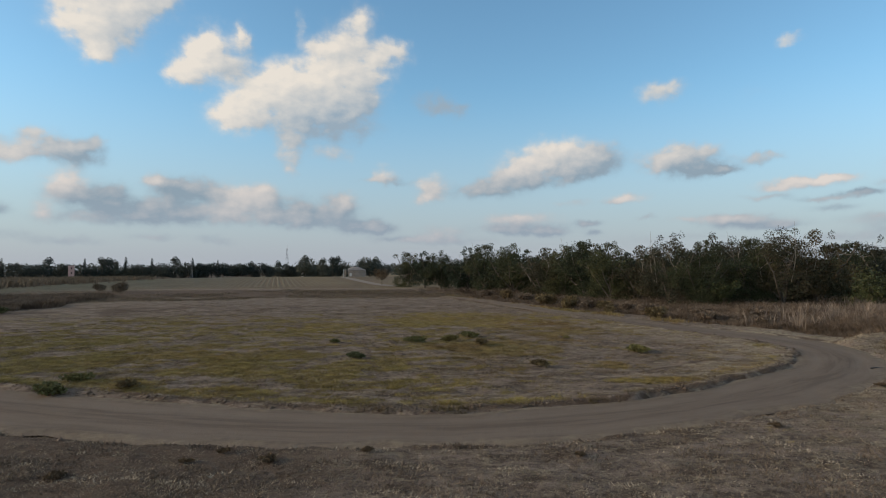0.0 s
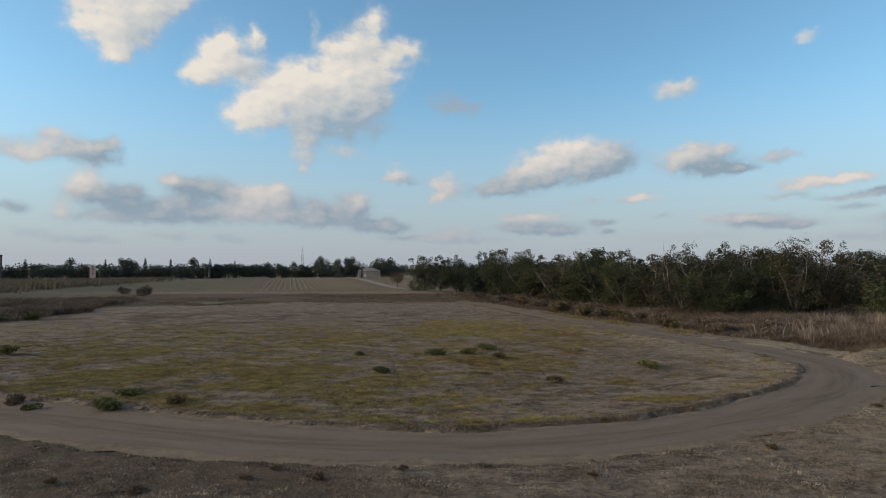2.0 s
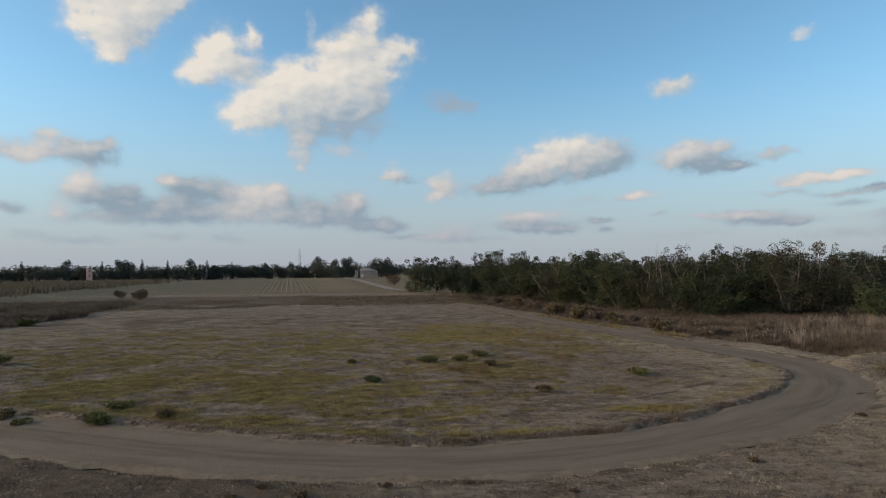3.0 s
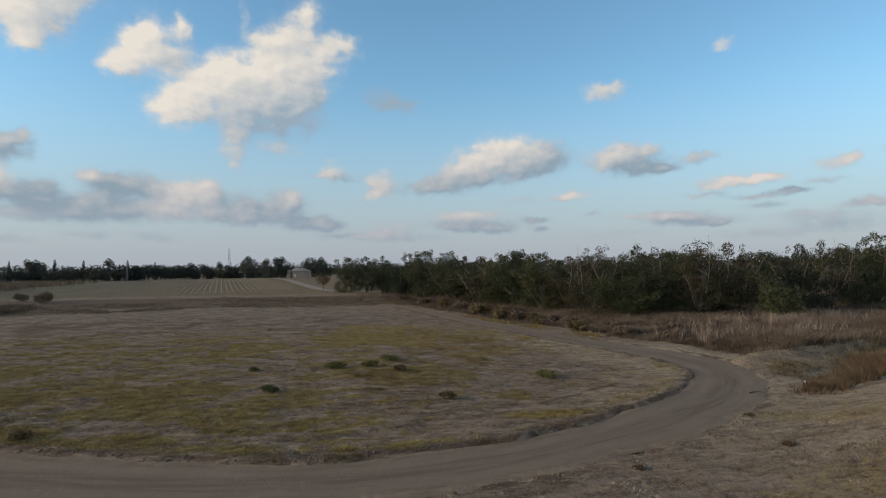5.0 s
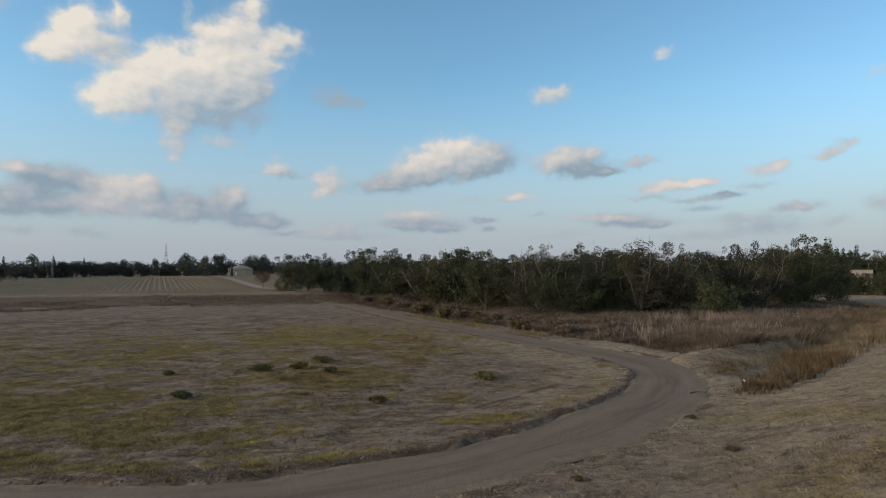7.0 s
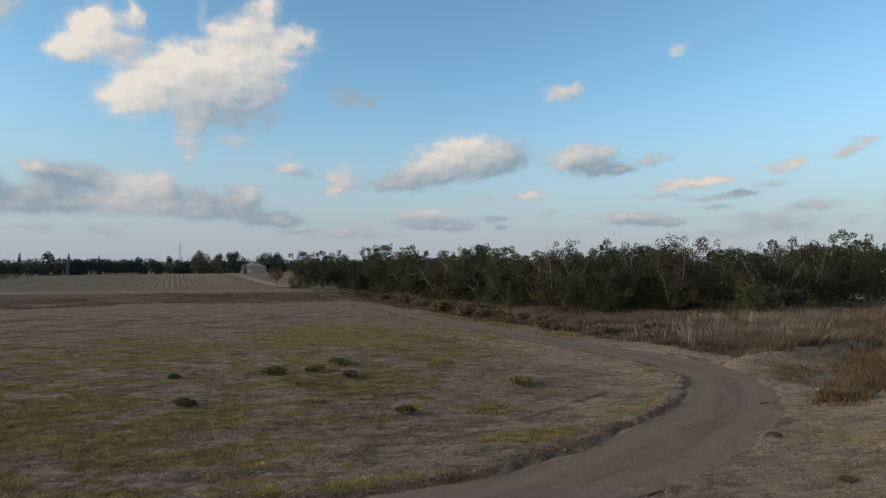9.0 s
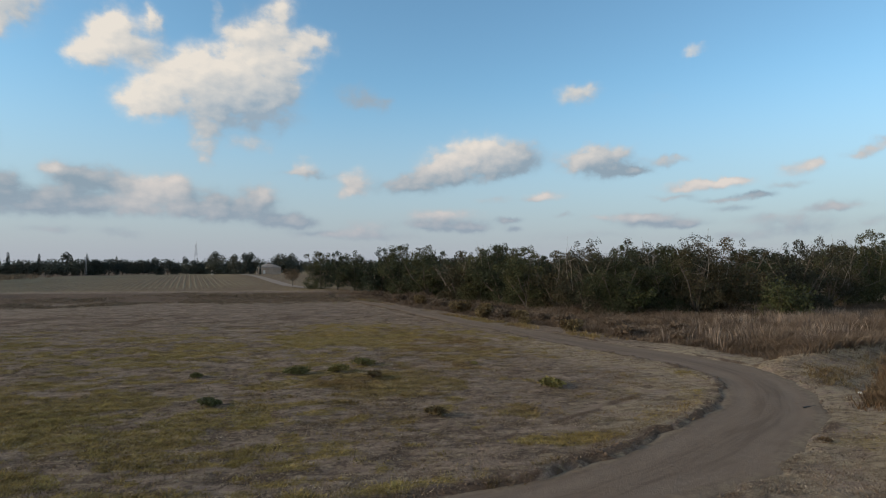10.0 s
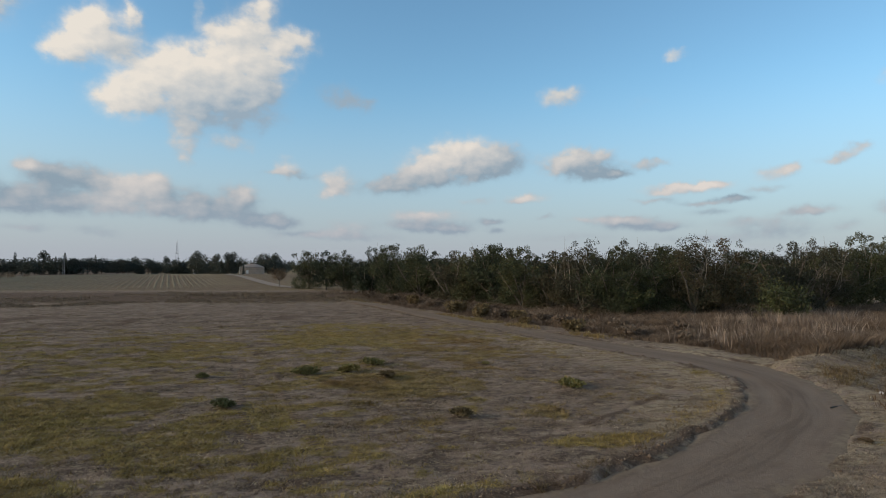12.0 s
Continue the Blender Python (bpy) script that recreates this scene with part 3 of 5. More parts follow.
def patches(x, y, places):
    best = np.zeros(np.shape(x))
    for px, py, rx, ry, share in places:
        best = np.maximum(best, share * np.exp(-(((x - px) / rx) ** 2 + ((y - py) / ry) ** 2) ** 1.5))
    return best


def broken(x, y, seed):
    """The tufts that a patch breaks up into."""
    return 0.45 * fbm(x / 2.6, y / 1.6, seed, 3) + 0.55 * fbm(x / 0.8, y / 0.55, seed + 1, 3)


def green_cover(x, y, away, side):
    """How much yellow-green grass grows: patchy in the field, a fringe along its edge."""
    spread = np.maximum(patches(x, y, GREEN_NEAR + GREEN_FAR), 0.5 * step(75, 48, y) * (1 - 0.75 * step(1, 8, x) * step(48, 38, y)))
    field = step(0.66, 0.84, 0.42 * spread + 0.98 * broken(x, y, 21)) * step(0.3, 0.9, away) * (side > 0)
    fringe = step(0.46, 0.6, fbm(x / 3.2, y / 3.2, 41, 3)) * step(0.2, 0.7, away) * step(2.0, 1.0, away) * (0.9 - 0.6 * step(7, 13, x)) * (side > 0) * step(60, 40, y)
    verge = 0.5 * step(0.5, 0.72, fbm(x / 4, y / 3, 51, 3)) * (side < 0) * step(8, 12, x) * step(0, 1, away)
    return np.clip(np.maximum(np.maximum(field, fringe), verge), 0, 1)


def ochre_cover(x, y, away, side):
    """Where the field's grass has turned ochre."""
    spread = patches(x, y, OCHRE_PATCHES)
    return step(0.68, 0.88, 0.46 * spread + 0.95 * broken(x, y, 25)) * step(0.3, 0.9, away) * (side > 0)


def tall_cover(x, y, away, side):
    """Where the tall brown grass stands between the road and the orchard."""
    a, s = ditch_place(x, y)
    outer = (side < 0) & (y > 30)
    edge = away - 1.2 - 2.0 * fbm(x / 5, y / 5, 61, 2)
    m = step(0, 1.5, edge) * outer * np.where(a < 0, 1.0, step(0.2, -0.9, s - ridge_line(a) + 1.6 * (fbm(x / 2.2, y / 2.2, 62, 3) - 0.5)))
    m = m * (y > 33)
    return m * step(125, 110, y)


def build_ground():
    xs, ys = graded(-2600, 2600, -24, 34, 0.22), graded(-900, 3600, 5, 50, 0.22)
    gx, gy = np.meshgrid(xs, ys)
    x, y = gx.ravel(), gy.ravel()
    away, side = road_distance(x, y)
    z = height(x, y, away, side)
    w, n = len(xs), len(ys)
    i = np.arange((n - 1) * (w - 1))
    c = (i // (w - 1)) * w + i % (w - 1)
    faces = np.stack([c, c + 1, c + w + 1, c + w], 1)
    a, s = ditch_place(x, y)
    straw = np.where(side < 0, 0.55 * step(6, 18, x) + 0.25 * step(18, 30, x) + 0.2, 0.12) * step(50, 38, y)
    straw = np.maximum(straw, 0.9 * step(8.0, 1.0, away) * step(-0.1, 0.4, away) * step(4, 14, x) * (side > 0) * step(60, 40, y))
    straw = np.maximum(straw, np.exp(-((s - ridge_line(a) - 0.3) / 1.0) ** 2) * step(-2, 2, a) * step(24, 16, a))
    straw = np.maximum(straw, 0.9 * step(60, 90, x) * step(10, 30, y))
    straw = np.maximum(straw, 0.2 * step(118, 125, y))
    # litter darkens the ground: dead grass, dark soil, crumbled edges, and some painted shade
    litter = np.maximum(tall_cover(x, y, away, side), 0.9 * np.exp(-((s - 1.5) / 0.9) ** 2) * step(-5, 0, a))
    litter = np.maximum(litter, step(-0.1, 0.1, away) * step(0.7, 0.3, away) * 0.75 * step(0.45, 0.62, fbm(x / 1.6, y / 1.6, 71, 3)))
    litter = np.maximum(litter, 0.95 * step(-0.35, -0.1, away) * step(0.25, 0.0, away) * (side > 0) * step(1, 6, x) * (y < 33) * step(0.46, 0.62, fbm(x / 1.0, y / 1.0, 76, 3)))
    # a dark shadow near the road's left end, painted in through this mask
    litter = np.maximum(litter, 0.95 * np.exp(-((x + 9.6) / 2.4) ** 2 - ((y - 14.4) / 0.65) ** 2))
    litter = np.maximum(litter, 0.85 * step(-0.15, 0.05, away) * step(0.7, 0.35, away) * (side < 0) * step(-10, -7, x) * step(9, 5, x) * step(0.3, 0.5, fbm(x / 1.2, y / 1.2, 73, 3)))
    litter = np.maximum(litter, 0.8 * np.exp(-((away - 2.9 - 0.5 * fbm(x / 2, y / 2, 74, 2)) / 0.3) ** 2) * (side > 0) * step(4, 7, x) * step(17, 15, x) * (y < 30) * step(0.35, 0.5, fbm(x / 1.5, y / 1.5, 75, 3)))
    # shade of the hollow between berm and ditch, painted into the ground colour
    litter = np.maximum(litter, 0.7 * np.exp(-((s + 1.5) / 0.8) ** 2 - ((a - 1.2) / 2.0) ** 2))
    litter = np.maximum(litter, 0.7 * step(56, 64, y) * step(84, 74, y) * step(5, -8, x) * (side > 0) * step(0.5, 0.64, fbm(x / 3.0, y / 2.2, 72, 4)))
    litter = np.maximum(litter, 0.6 * step(-100, -125, x) * step(60, 80, y))
    litter = np.maximum(litter, 0.75 * step(98, 103, y) * step(122, 117, y) * step(14, 4, x))
    litter = np.maximum(litter, 0.5 * step(124, 130, y) * step(345, 330, y) * step(0, -20, x) * step(-160, -130, x))
    litter = np.maximum(litter, 0.7 * step(5, -7, x) * (side < 0) * step(24, 18, y))
    ob = mesh_object("ground", np.stack([x, y, z], 1), faces, M_GROUND, smooth=True,
                     attrs={"straw": straw, "green": np.maximum(green_cover(x, y, away, side), 0.5 * step(120, 128, y) * step(20, 0, x) * step(-150, -100, x)), "ochre": ochre_cover(x, y, away, side), "litter": litter})
    return tagged(ob, "dry mown field with grey soil, straw and yellow-green patches", "ground", kind="structure")


def build_road():
    k = 13
    u = np.linspace(-1, 1, k)
    n = np.arange(len(ROAD))
    jag = 0.7 * (fbm(n / 9.0, np.zeros(len(ROAD)), 81, 4) - 0.5)
    jag = np.where(np.linspace(-1, 1, k)[None] > 0, jag[:, None], 0.9 * (fbm(n / 7.0, np.zeros(len(ROAD)), 82, 4) - 0.5)[:, None])
    half = ROAD[:, 2] + 0.12
    x = ROAD[:, None, 0] + ROAD_NORMAL[:, None, 0] * (u[None] * (half[:, None] + jag))
    y = ROAD[:, None, 1] + ROAD_NORMAL[:, None, 1] * (u[None] * (half[:, None] + jag))
    run = np.repeat(np.cumsum(np.r_[0, np.hypot(*np.diff(ROAD[:, :2], axis=0).T)])[:, None], k, 1)
    rut = -0.045 * np.exp(-((np.abs(u) - 0.46) / 0.14) ** 2)
    z = 0.035 + rut[None] - 0.06 * (np.abs(u)[None] > 0.95) + 0.05 * (fbm(x / 2.2, y / 2.2, 91, 3) - 0.5)
    r = np.arange(len(ROAD) - 1)
    faces = np.array([(i * k + j, (i + 1) * k + j, (i + 1) * k + j + 1, i * k + j + 1) for i in r for j in range(k - 1)])
    across = np.repeat(u[None], len(ROAD), 0)
    ob = mesh_object("road", np.stack([x.ravel(), y.ravel(), z.ravel()], 1), faces[:, ::-1], M_ROAD, smooth=True, attrs={"across": across, "along": run})
    return tagged(ob, "rutted grey-brown dirt track bending round the field", "dirt road", kind="structure")


build_ground()
build_road()


# ---- grass ----
def blades(name, x, y, z, tall, wide, count, lean, material, label, category, seed, bend=False, spread=0.1):
    """Tufts of blades rooted at the points, joined into one mesh. tall may be an array."""
    rng = np.random.default_rng(seed)
    x, y, z = (np.repeat(v, count) for v in (x, y, z))
    n = len(x)
    tall = np.repeat(np.broadcast_to(tall, (n // count,)), count) * rng.uniform(0.55, 1.15, n)
    yaw, tip = rng.uniform(0, 2 * np.pi, n), rng.uniform(0, 2 * np.pi, n)
    r = spread * np.sqrt(rng.uniform(0, 1, n))
    x, y = x + r * np.cos(tip), y + r * np.sin(tip)
    cx, sy = np.cos(yaw) * wide * 0.5, np.sin(yaw) * wide * 0.5
    out = lean * rng.uniform(0.2, 1.0, n) * tall
    lx, ly = out * np.cos(tip), out * np.sin(tip)
    z = z - 0.02
    if bend:
        v = np.stack([np.stack([x - cx, y - sy, z], 1), np.stack([x + cx, y + sy, z], 1),
                      np.stack([x + lx * 0.3 - cx * 0.7, y + ly * 0.3 - sy * 0.7, z + tall * 0.6], 1), np.stack([x + lx * 0.3 + cx * 0.7, y + ly * 0.3 + sy * 0.7, z + tall * 0.6], 1),
                      np.stack([x + lx, y + ly, z + tall], 1)], 1).reshape(-1, 3)
        b = np.arange(n)[:, None] * 5
        faces = np.concatenate([np.concatenate([b, b + 1, b + 3], 1), np.concatenate([b, b + 3, b + 2], 1), np.concatenate([b + 2, b + 3, b + 4], 1)])
    else:
        v = np.stack([np.stack([x - cx, y - sy, z], 1), np.stack([x + cx, y + sy, z], 1), np.stack([x + lx, y + ly, z + tall], 1)], 1).reshape(-1, 3)
        faces = np.arange(n * 3).reshape(-1, 3)
    ob = mesh_object(name, v, faces, material)
    return tagged(ob, label, category, kind="stuff")


def scatter(n, x0, x1, y0, y1, seed, keep):
    """Random points of a rectangle, denser near y0, kept by the chance that keep(x, y, away, side) gives."""
    rng = np.random.default_rng(seed)
    x, t = rng.uniform(x0, x1, n), rng.uniform(0, 1, n)
    y = y0 * (y1 / y0) ** t
    away, side = road_distance(x, y)
    ok = rng.uniform(0, 1, n) < keep(x, y, away, side)
    x, y, away, side = x[ok], y[ok], away[ok], side[ok]
    return x, y, height(x, y, away, side), away, side


def build_grass():
    x, y, z, away, side = scatter(120000, -34, 24, 15, 66, 1, lambda x, y, a, s: green_cover(x, y, a, s) * (s > 0) * (a > 0.15))
    blades("field_grass", x, y, z, 0.045 + 0.07 * fbm(x / 1.2, y / 1.2, 5, 2), 0.035, 6, 1.4, M_FIELD, "short yellow-green grass growing in patches over the field", "grass", 1, spread=0.12)
    x, y, z, away, side = scatter(42000, -30, 24, 14, 70, 2, lambda x, y, a, s: (s > 0) * (a > 0.1) * step(0.35, 0.6, fbm(x / 0.9, y / 0.7, 6, 2)))
    blades("field_stubble", x, y, z, 0.07, 0.03, 5, 1.3, M_STUBBLE, "pale mown straw stubble over the grey field", "stubble", 2, spread=0.15)
    x, y, z, away, side = scatter(90000, -22, 40, 5, 36, 3, lambda x, y, a, s: (s < 0) * (a > 0.12) * (tall_cover(x, y, a, s) < 0.1) * (0.3 + 0.7 * step(0.35, 0.6, fbm(x / 1.5, y / 1.1, 7, 3))))
    blades("verge_straw", x, y, z, 0.035 + 0.035 * fbm(x, y, 9, 2), 0.028, 5, 2.2, M_STUBBLE, "dry flattened straw on the bank beside the road", "straw", 3, spread=0.12)
    x, y, z, away, side = scatter(26000, 8, 40, 10, 30, 4, lambda x, y, a, s: green_cover(x, y, a, s) * (s < 0) * (a > 0.3))
    blades("verge_grass", x, y, z, 0.07, 0.03, 6, 1.3, M_FIELD, "olive and ochre grass tufts on the bank", "grass", 4, spread=0.12)
    x, y, z, away, side = scatter(110000, -44, 22, 15, 98, 14, lambda x, y, a, s: (s > 0) * (a > 0.3) * np.maximum(step(0.52, 0.64, fbm(x / 1.6, y / 0.9, 26, 4)), 0.8 * (a < 0.5)))
    blades("dead_tufts", x, y, z, 0.08, 0.03, 5, 1.2, M_TALL, "dark dead grass tufts scattered over the field", "grass", 14, spread=0.16)
    x, y, z, away, side = scatter(60000, -22, 40, 6, 32, 15, lambda x, y, a, s: (s < 0) * (a > 0.1) * (tall_cover(x, y, a, s) < 0.1) * step(34, 20, x) * step(0.5, 0.63, fbm(x / 1.5, y / 0.9, 27, 4)))
    blades("verge_dead_tufts", x, y, z, 0.08, 0.035, 5, 1.2, M_TALL, "dark dead grass tufts on the straw bank", "grass", 15, spread=0.14)
    x, y, z, away, side = scatter(30000, -34, 24, 15, 66, 16, lambda x, y, a, s: (green_cover(x, y, a, s) > 0.35) * (s > 0) * (a > 0.3) * 0.55)
    blades("grass_clumps", x, y, z, 0.05 + 0.09 * fbm(x, y, 28, 2), 0.03, 12, 1.5, M_FIELD, "bigger yellow-green grass clumps on the field", "grass", 16, spread=0.22)
    x, y, z, away, side = scatter(26000, -34, 20, 16, 70, 23, lambda x, y, a, s: (green_cover(x, y, a, s) > 0.3) * (patches(x, y, GREEN_NEAR + GREEN_FAR) > 0.3) * (s > 0) * (a > 0.4) * step(0.46, 0.62, fbm(x / 1.1, y / 0.8, 49, 2)))
    blades("grass_tussocks", x, y, z, 0.05 + 0.12 * fbm(x / 0.9, y / 0.9, 52, 2), 0.022, 26, 1.5, M_TUSSOCK, "yellow-green grass tussocks standing over the field", "grass", 23, spread=0.26)
    x, y, z, away, side = scatter(12000, -34, 22, 16, 80, 24, lambda x, y, a, s: (s > 0) * (a > 0.4) * step(0.5, 0.64, fbm(x / 1.6, y / 1.0, 53, 3)))
    blades("brown_tussocks", x, y, z, 0.05 + 0.08 * fbm(x, y, 54, 2), 0.024, 20, 1.6, M_OLIVE, "brown-olive dried tussocks over the field", "grass", 24, spread=0.26)
    x, y, z, away, side = scatter(60000, -6, 22, 19, 66, 21, lambda x, y, a, s: ochre_cover(x, y, a, s) * (s > 0) * (a > 0.3))
    blades("ochre_grass", x, y, z, 0.06 + 0.09 * fbm(x, y, 48, 2), 0.04, 8, 1.4, M_OCHRE, "ochre dried grass in patches over the field", "grass", 21, spread=0.2)
    x, y, z, away, side = scatter(42000, -22, 40, 5.5, 34, 17, lambda x, y, a, s: (s < 0) * (a > 0.2) * (tall_cover(x, y, a, s) < 0.1) * step(0.5, 0.62, fbm(x / 1.4, y / 0.8, 29, 4)))
    blades("straw_clumps", x, y, z, 0.05, 0.04, 8, 3.0, M_PALE, "pale lodged straw clumps on the bank", "straw", 17, spread=0.22)
    x, y, z, away, side = scatter(50000, -34, 24, 16, 70, 18, lambda x, y, a, s: (s > 0) * (a > 0.2) * step(0.52, 0.64, fbm(x / 1.8, y / 0.8, 30, 4)))
    blades("field_straw_clumps", x, y, z, 0.045, 0.04, 7, 3.0, M_PALE, "pale lodged straw lying on the field", "straw", 18, spread=0.22)
    x, y, z, away, side = scatter(30000, -8, 24, 42, 118, 19, lambda x, y, a, s: (a < 0.2) * (a > -2.2) * np.maximum(step(-0.75, -1.1, a), step(-0.3, 0.0, a)) * step(42, 60, y) * 0.7)
    blades("lane_grass", x, y, z + 0.08, 0.07, 0.05, 6, 1.3, M_STUBBLE, "thin dry grass growing over the lane's crown", "grass", 19, spread=0.2)
    # tall brown grass up to the orchard
    x, y, z, away, side = scatter(80000, -12, 110, 33, 125, 5, lambda x, y, a, s: tall_cover(x, y, a, s))
    t = (0.25 + 1.2 * fbm(x / 3.0, y / 3.0, 13, 4) ** 1.3) * step(-0.5, 9, away) + 0.15
    blades("tall_grass", x, y, z, t, 0.04, 11, 1.4, M_TALL, "tall dry brown grass between the road and the orchard", "tall grass", 5, bend=True, spread=0.35)


build_grass()


# ---- trees ----
def tube(verts, faces, points, radii, sides=6):
    base = len(verts)
    points = [Vector(p) for p in points]
    for i, (p, r) in enumerate(zip(points, radii)):
        d = (points[min(i + 1, len(points) - 1)] - points[max(i - 1, 0)]).normalized()
        u = d.orthogonal().normalized()
        v = d.cross(u)
        for k in range(sides):
            a = 2 * math.pi * k / sides
            verts.append(tuple(p + (u * math.cos(a) + v * math.sin(a)) * r))
    for i in range(len(points) - 1):
        for k in range(sides):
            a, b = base + i * sides + k, base + i * sides + (k + 1) % sides
            faces.append((a, b, b + sides, a + sides))
    faces.append(tuple(base + (len(points) - 1) * sides + k for k in range(sides)))


def grow(rng, start, direction, length, bendy, n=5, lift=0.0):
    pts, p, d = [Vector(start)], Vector(start), Vector(direction).normalized()
    for _ in range(n):
        d = (d + Vector((rng.uniform(-bendy, bendy), rng.uniform(-bendy, bendy), rng.uniform(-bendy, bendy) + lift))).normalized()
        p = p + d * length / n
        pts.append(p.copy())
    return pts


def leaf_cloud(rng, lobes, count, size, droop=0.35):
    """Leaves on and in the lobes (x, y, z, radius, flatness)."""
    lobes = np.array(lobes)
    w = lobes[:, 3] ** 2
    k = rng.choice(len(lobes), count, p=w / w.sum())
    d = rng.normal(size=(count, 3))
    d /= np.linalg.norm(d, axis=1)[:, None]
    r = lobes[k, 3] * rng.uniform(0.3, 1.0, count) ** 0.33 * (1 + 0.16 * rng.normal(size=count).clip(-1.5, 2.2))
    c = lobes[k, :3] + d * r[:, None] * np.stack([np.ones(count), np.ones(count), lobes[k, 4]], 1)
    c[:, 2] = np.maximum(c[:, 2], 0.08)
    # twig directions: outwards and drooping
    u = d + rng.normal(size=(count, 3)) * 0.7
    u[:, 2] -= droop
    u /= np.linalg.norm(u, axis=1)[:, None]
    v = np.cross(u, rng.normal(size=(count, 3)))
    v /= np.linalg.norm(v, axis=1)[:, None]
    s = size * rng.uniform(0.6, 1.35, count)[:, None]
    verts = np.stack([c - u * s * 0.5, c + v * s * 0.28, c + u * s * 0.5, c - v * s * 0.28], 1).reshape(-1, 3)
    return verts, np.arange(count * 4).reshape(-1, 4)


def orchard_tree(seed, tall, spread, leaves, leaf_mat, bare=3, open_top=0.5, label="", leaf=0.16):
    """A many-stemmed orchard tree, leafy to the ground, with pale bare limbs. Stands at the origin."""
    rng = np.random.default_rng(seed)
    tree = new("orchard_tree")
    verts, faces = [], []
    fork = rng.uniform(0.5, 0.9)
    tube(verts, faces, [(0, 0, -0.15), (0.03, 0.02, fork * 0.5), (0.0, 0.05, fork + 0.1)], [0.24, 0.19, 0.17], 8)
    mesh_object("trunk", verts, faces, M_BARK, tree, smooth=True)
    lobes, ends = [], []
    n = 6
    for i in range(n):
        a = 2 * math.pi * (i + rng.uniform(-0.3, 0.3)) / n
        out = rng.uniform(0.35, 1.0) if i else 0.12
        pts = grow(rng, (0, 0, fork), (math.cos(a) * out, math.sin(a) * out, 1.0), tall * rng.uniform(0.66, 0.9), 0.16, 6, 0.05)
        verts, faces = [], []
        tube(verts, faces, pts, np.linspace(0.12, 0.03, 7))
        for j in (2, 3, 4, 5):
            b = rng.uniform(0, 2 * math.pi)
            tw = grow(rng, pts[j], (math.cos(b), math.sin(b), rng.uniform(-0.1, 0.7)), spread * rng.uniform(0.16, 0.3), 0.25, 4)
            tube(verts, faces, tw, np.linspace(0.05, 0.012, 5), 5)
            ends.append(tw[-1])
        ends.append(pts[-1])
        mesh_object("limb", verts, faces, M_BARK, tree, smooth=True)
    for e in ends:
        lobes.append((e.x, e.y, min(e.z, tall * 0.97), rng.uniform(0.28, 0.6) * spread / 6, 0.8))
    for i in range(15):     # big clumps round the crown, leafy down to the grass
        a, t = 2 * math.pi * (i * 0.618 + rng.uniform(-0.1, 0.1)), rng.uniform(0.1, 0.8)
        r = spread * 0.5 * math.sqrt(max(0.05, 1 - (1.25 * (t - 0.36)) ** 2)) * rng.uniform(0.5, 0.8)
        lobes.append((math.cos(a) * r, math.sin(a) * r, tall * t, rng.uniform(0.9, 1.75) * spread / 6.5, 0.85))
    for i in range(int(9 * open_top) + 3):     # ragged tufts on top
        a, r = rng.uniform(0, 2 * math.pi), spread * rng.uniform(0.0, 0.36)
        lobes.append((math.cos(a) * r, math.sin(a) * r, tall * rng.uniform(0.8, 1.0), rng.uniform(0.2, 0.5) * spread / 6, rng.uniform(0.6, 1.3)))
    v, f = leaf_cloud(rng, lobes, leaves, leaf)
    mesh_object("crown", v, f, leaf_mat, tree)
    if bare:
        for i in range(bare):
            verts, faces = [], []
            a = rng.uniform(0, 2 * math.pi)
            p0 = (math.cos(a) * spread * 0.3, math.sin(a) * spread * 0.3, tall * 0.35)
            pts = grow(rng, p0, (math.cos(a) * 0.3, math.sin(a) * 0.3, 1), tall * rng.uniform(0.5, 0.78), 0.2, 6)
            tube(verts, faces, pts, np.linspace(0.04, 0.008, 7), 5)
            for j in (2, 3, 4):
                tw = grow(rng, pts[j], (rng.uniform(-1, 1), rng.uniform(-1, 1), rng.uniform(0.3, 1)), tall * rng.uniform(0.12, 0.25), 0.2, 4)
                tube(verts, faces, tw, np.linspace(0.03, 0.008, 5), 4)
            mesh_object("bare_branch", verts, faces, M_DEAD, tree, smooth=True)["label"] = "bleached leafless branches"
    return tagged(tree, label, "tree", "orchard trees")


def ground_at(x, y):
    return float(height(np.array([x]), np.array([y]))[0])


def plant(ob, x, y, turn, size=1.0, first=False, sink=0.05):
    m = pose(x, y, ground_at(x, y) - sink, 0, 0, turn)
    if first:
        ob.matrix_world = m @ Matrix.Diagonal((size, size, size, 1))
        return ob
    c = copy_thing(ob, m)
    c.scale = (size, size, size)
    return c


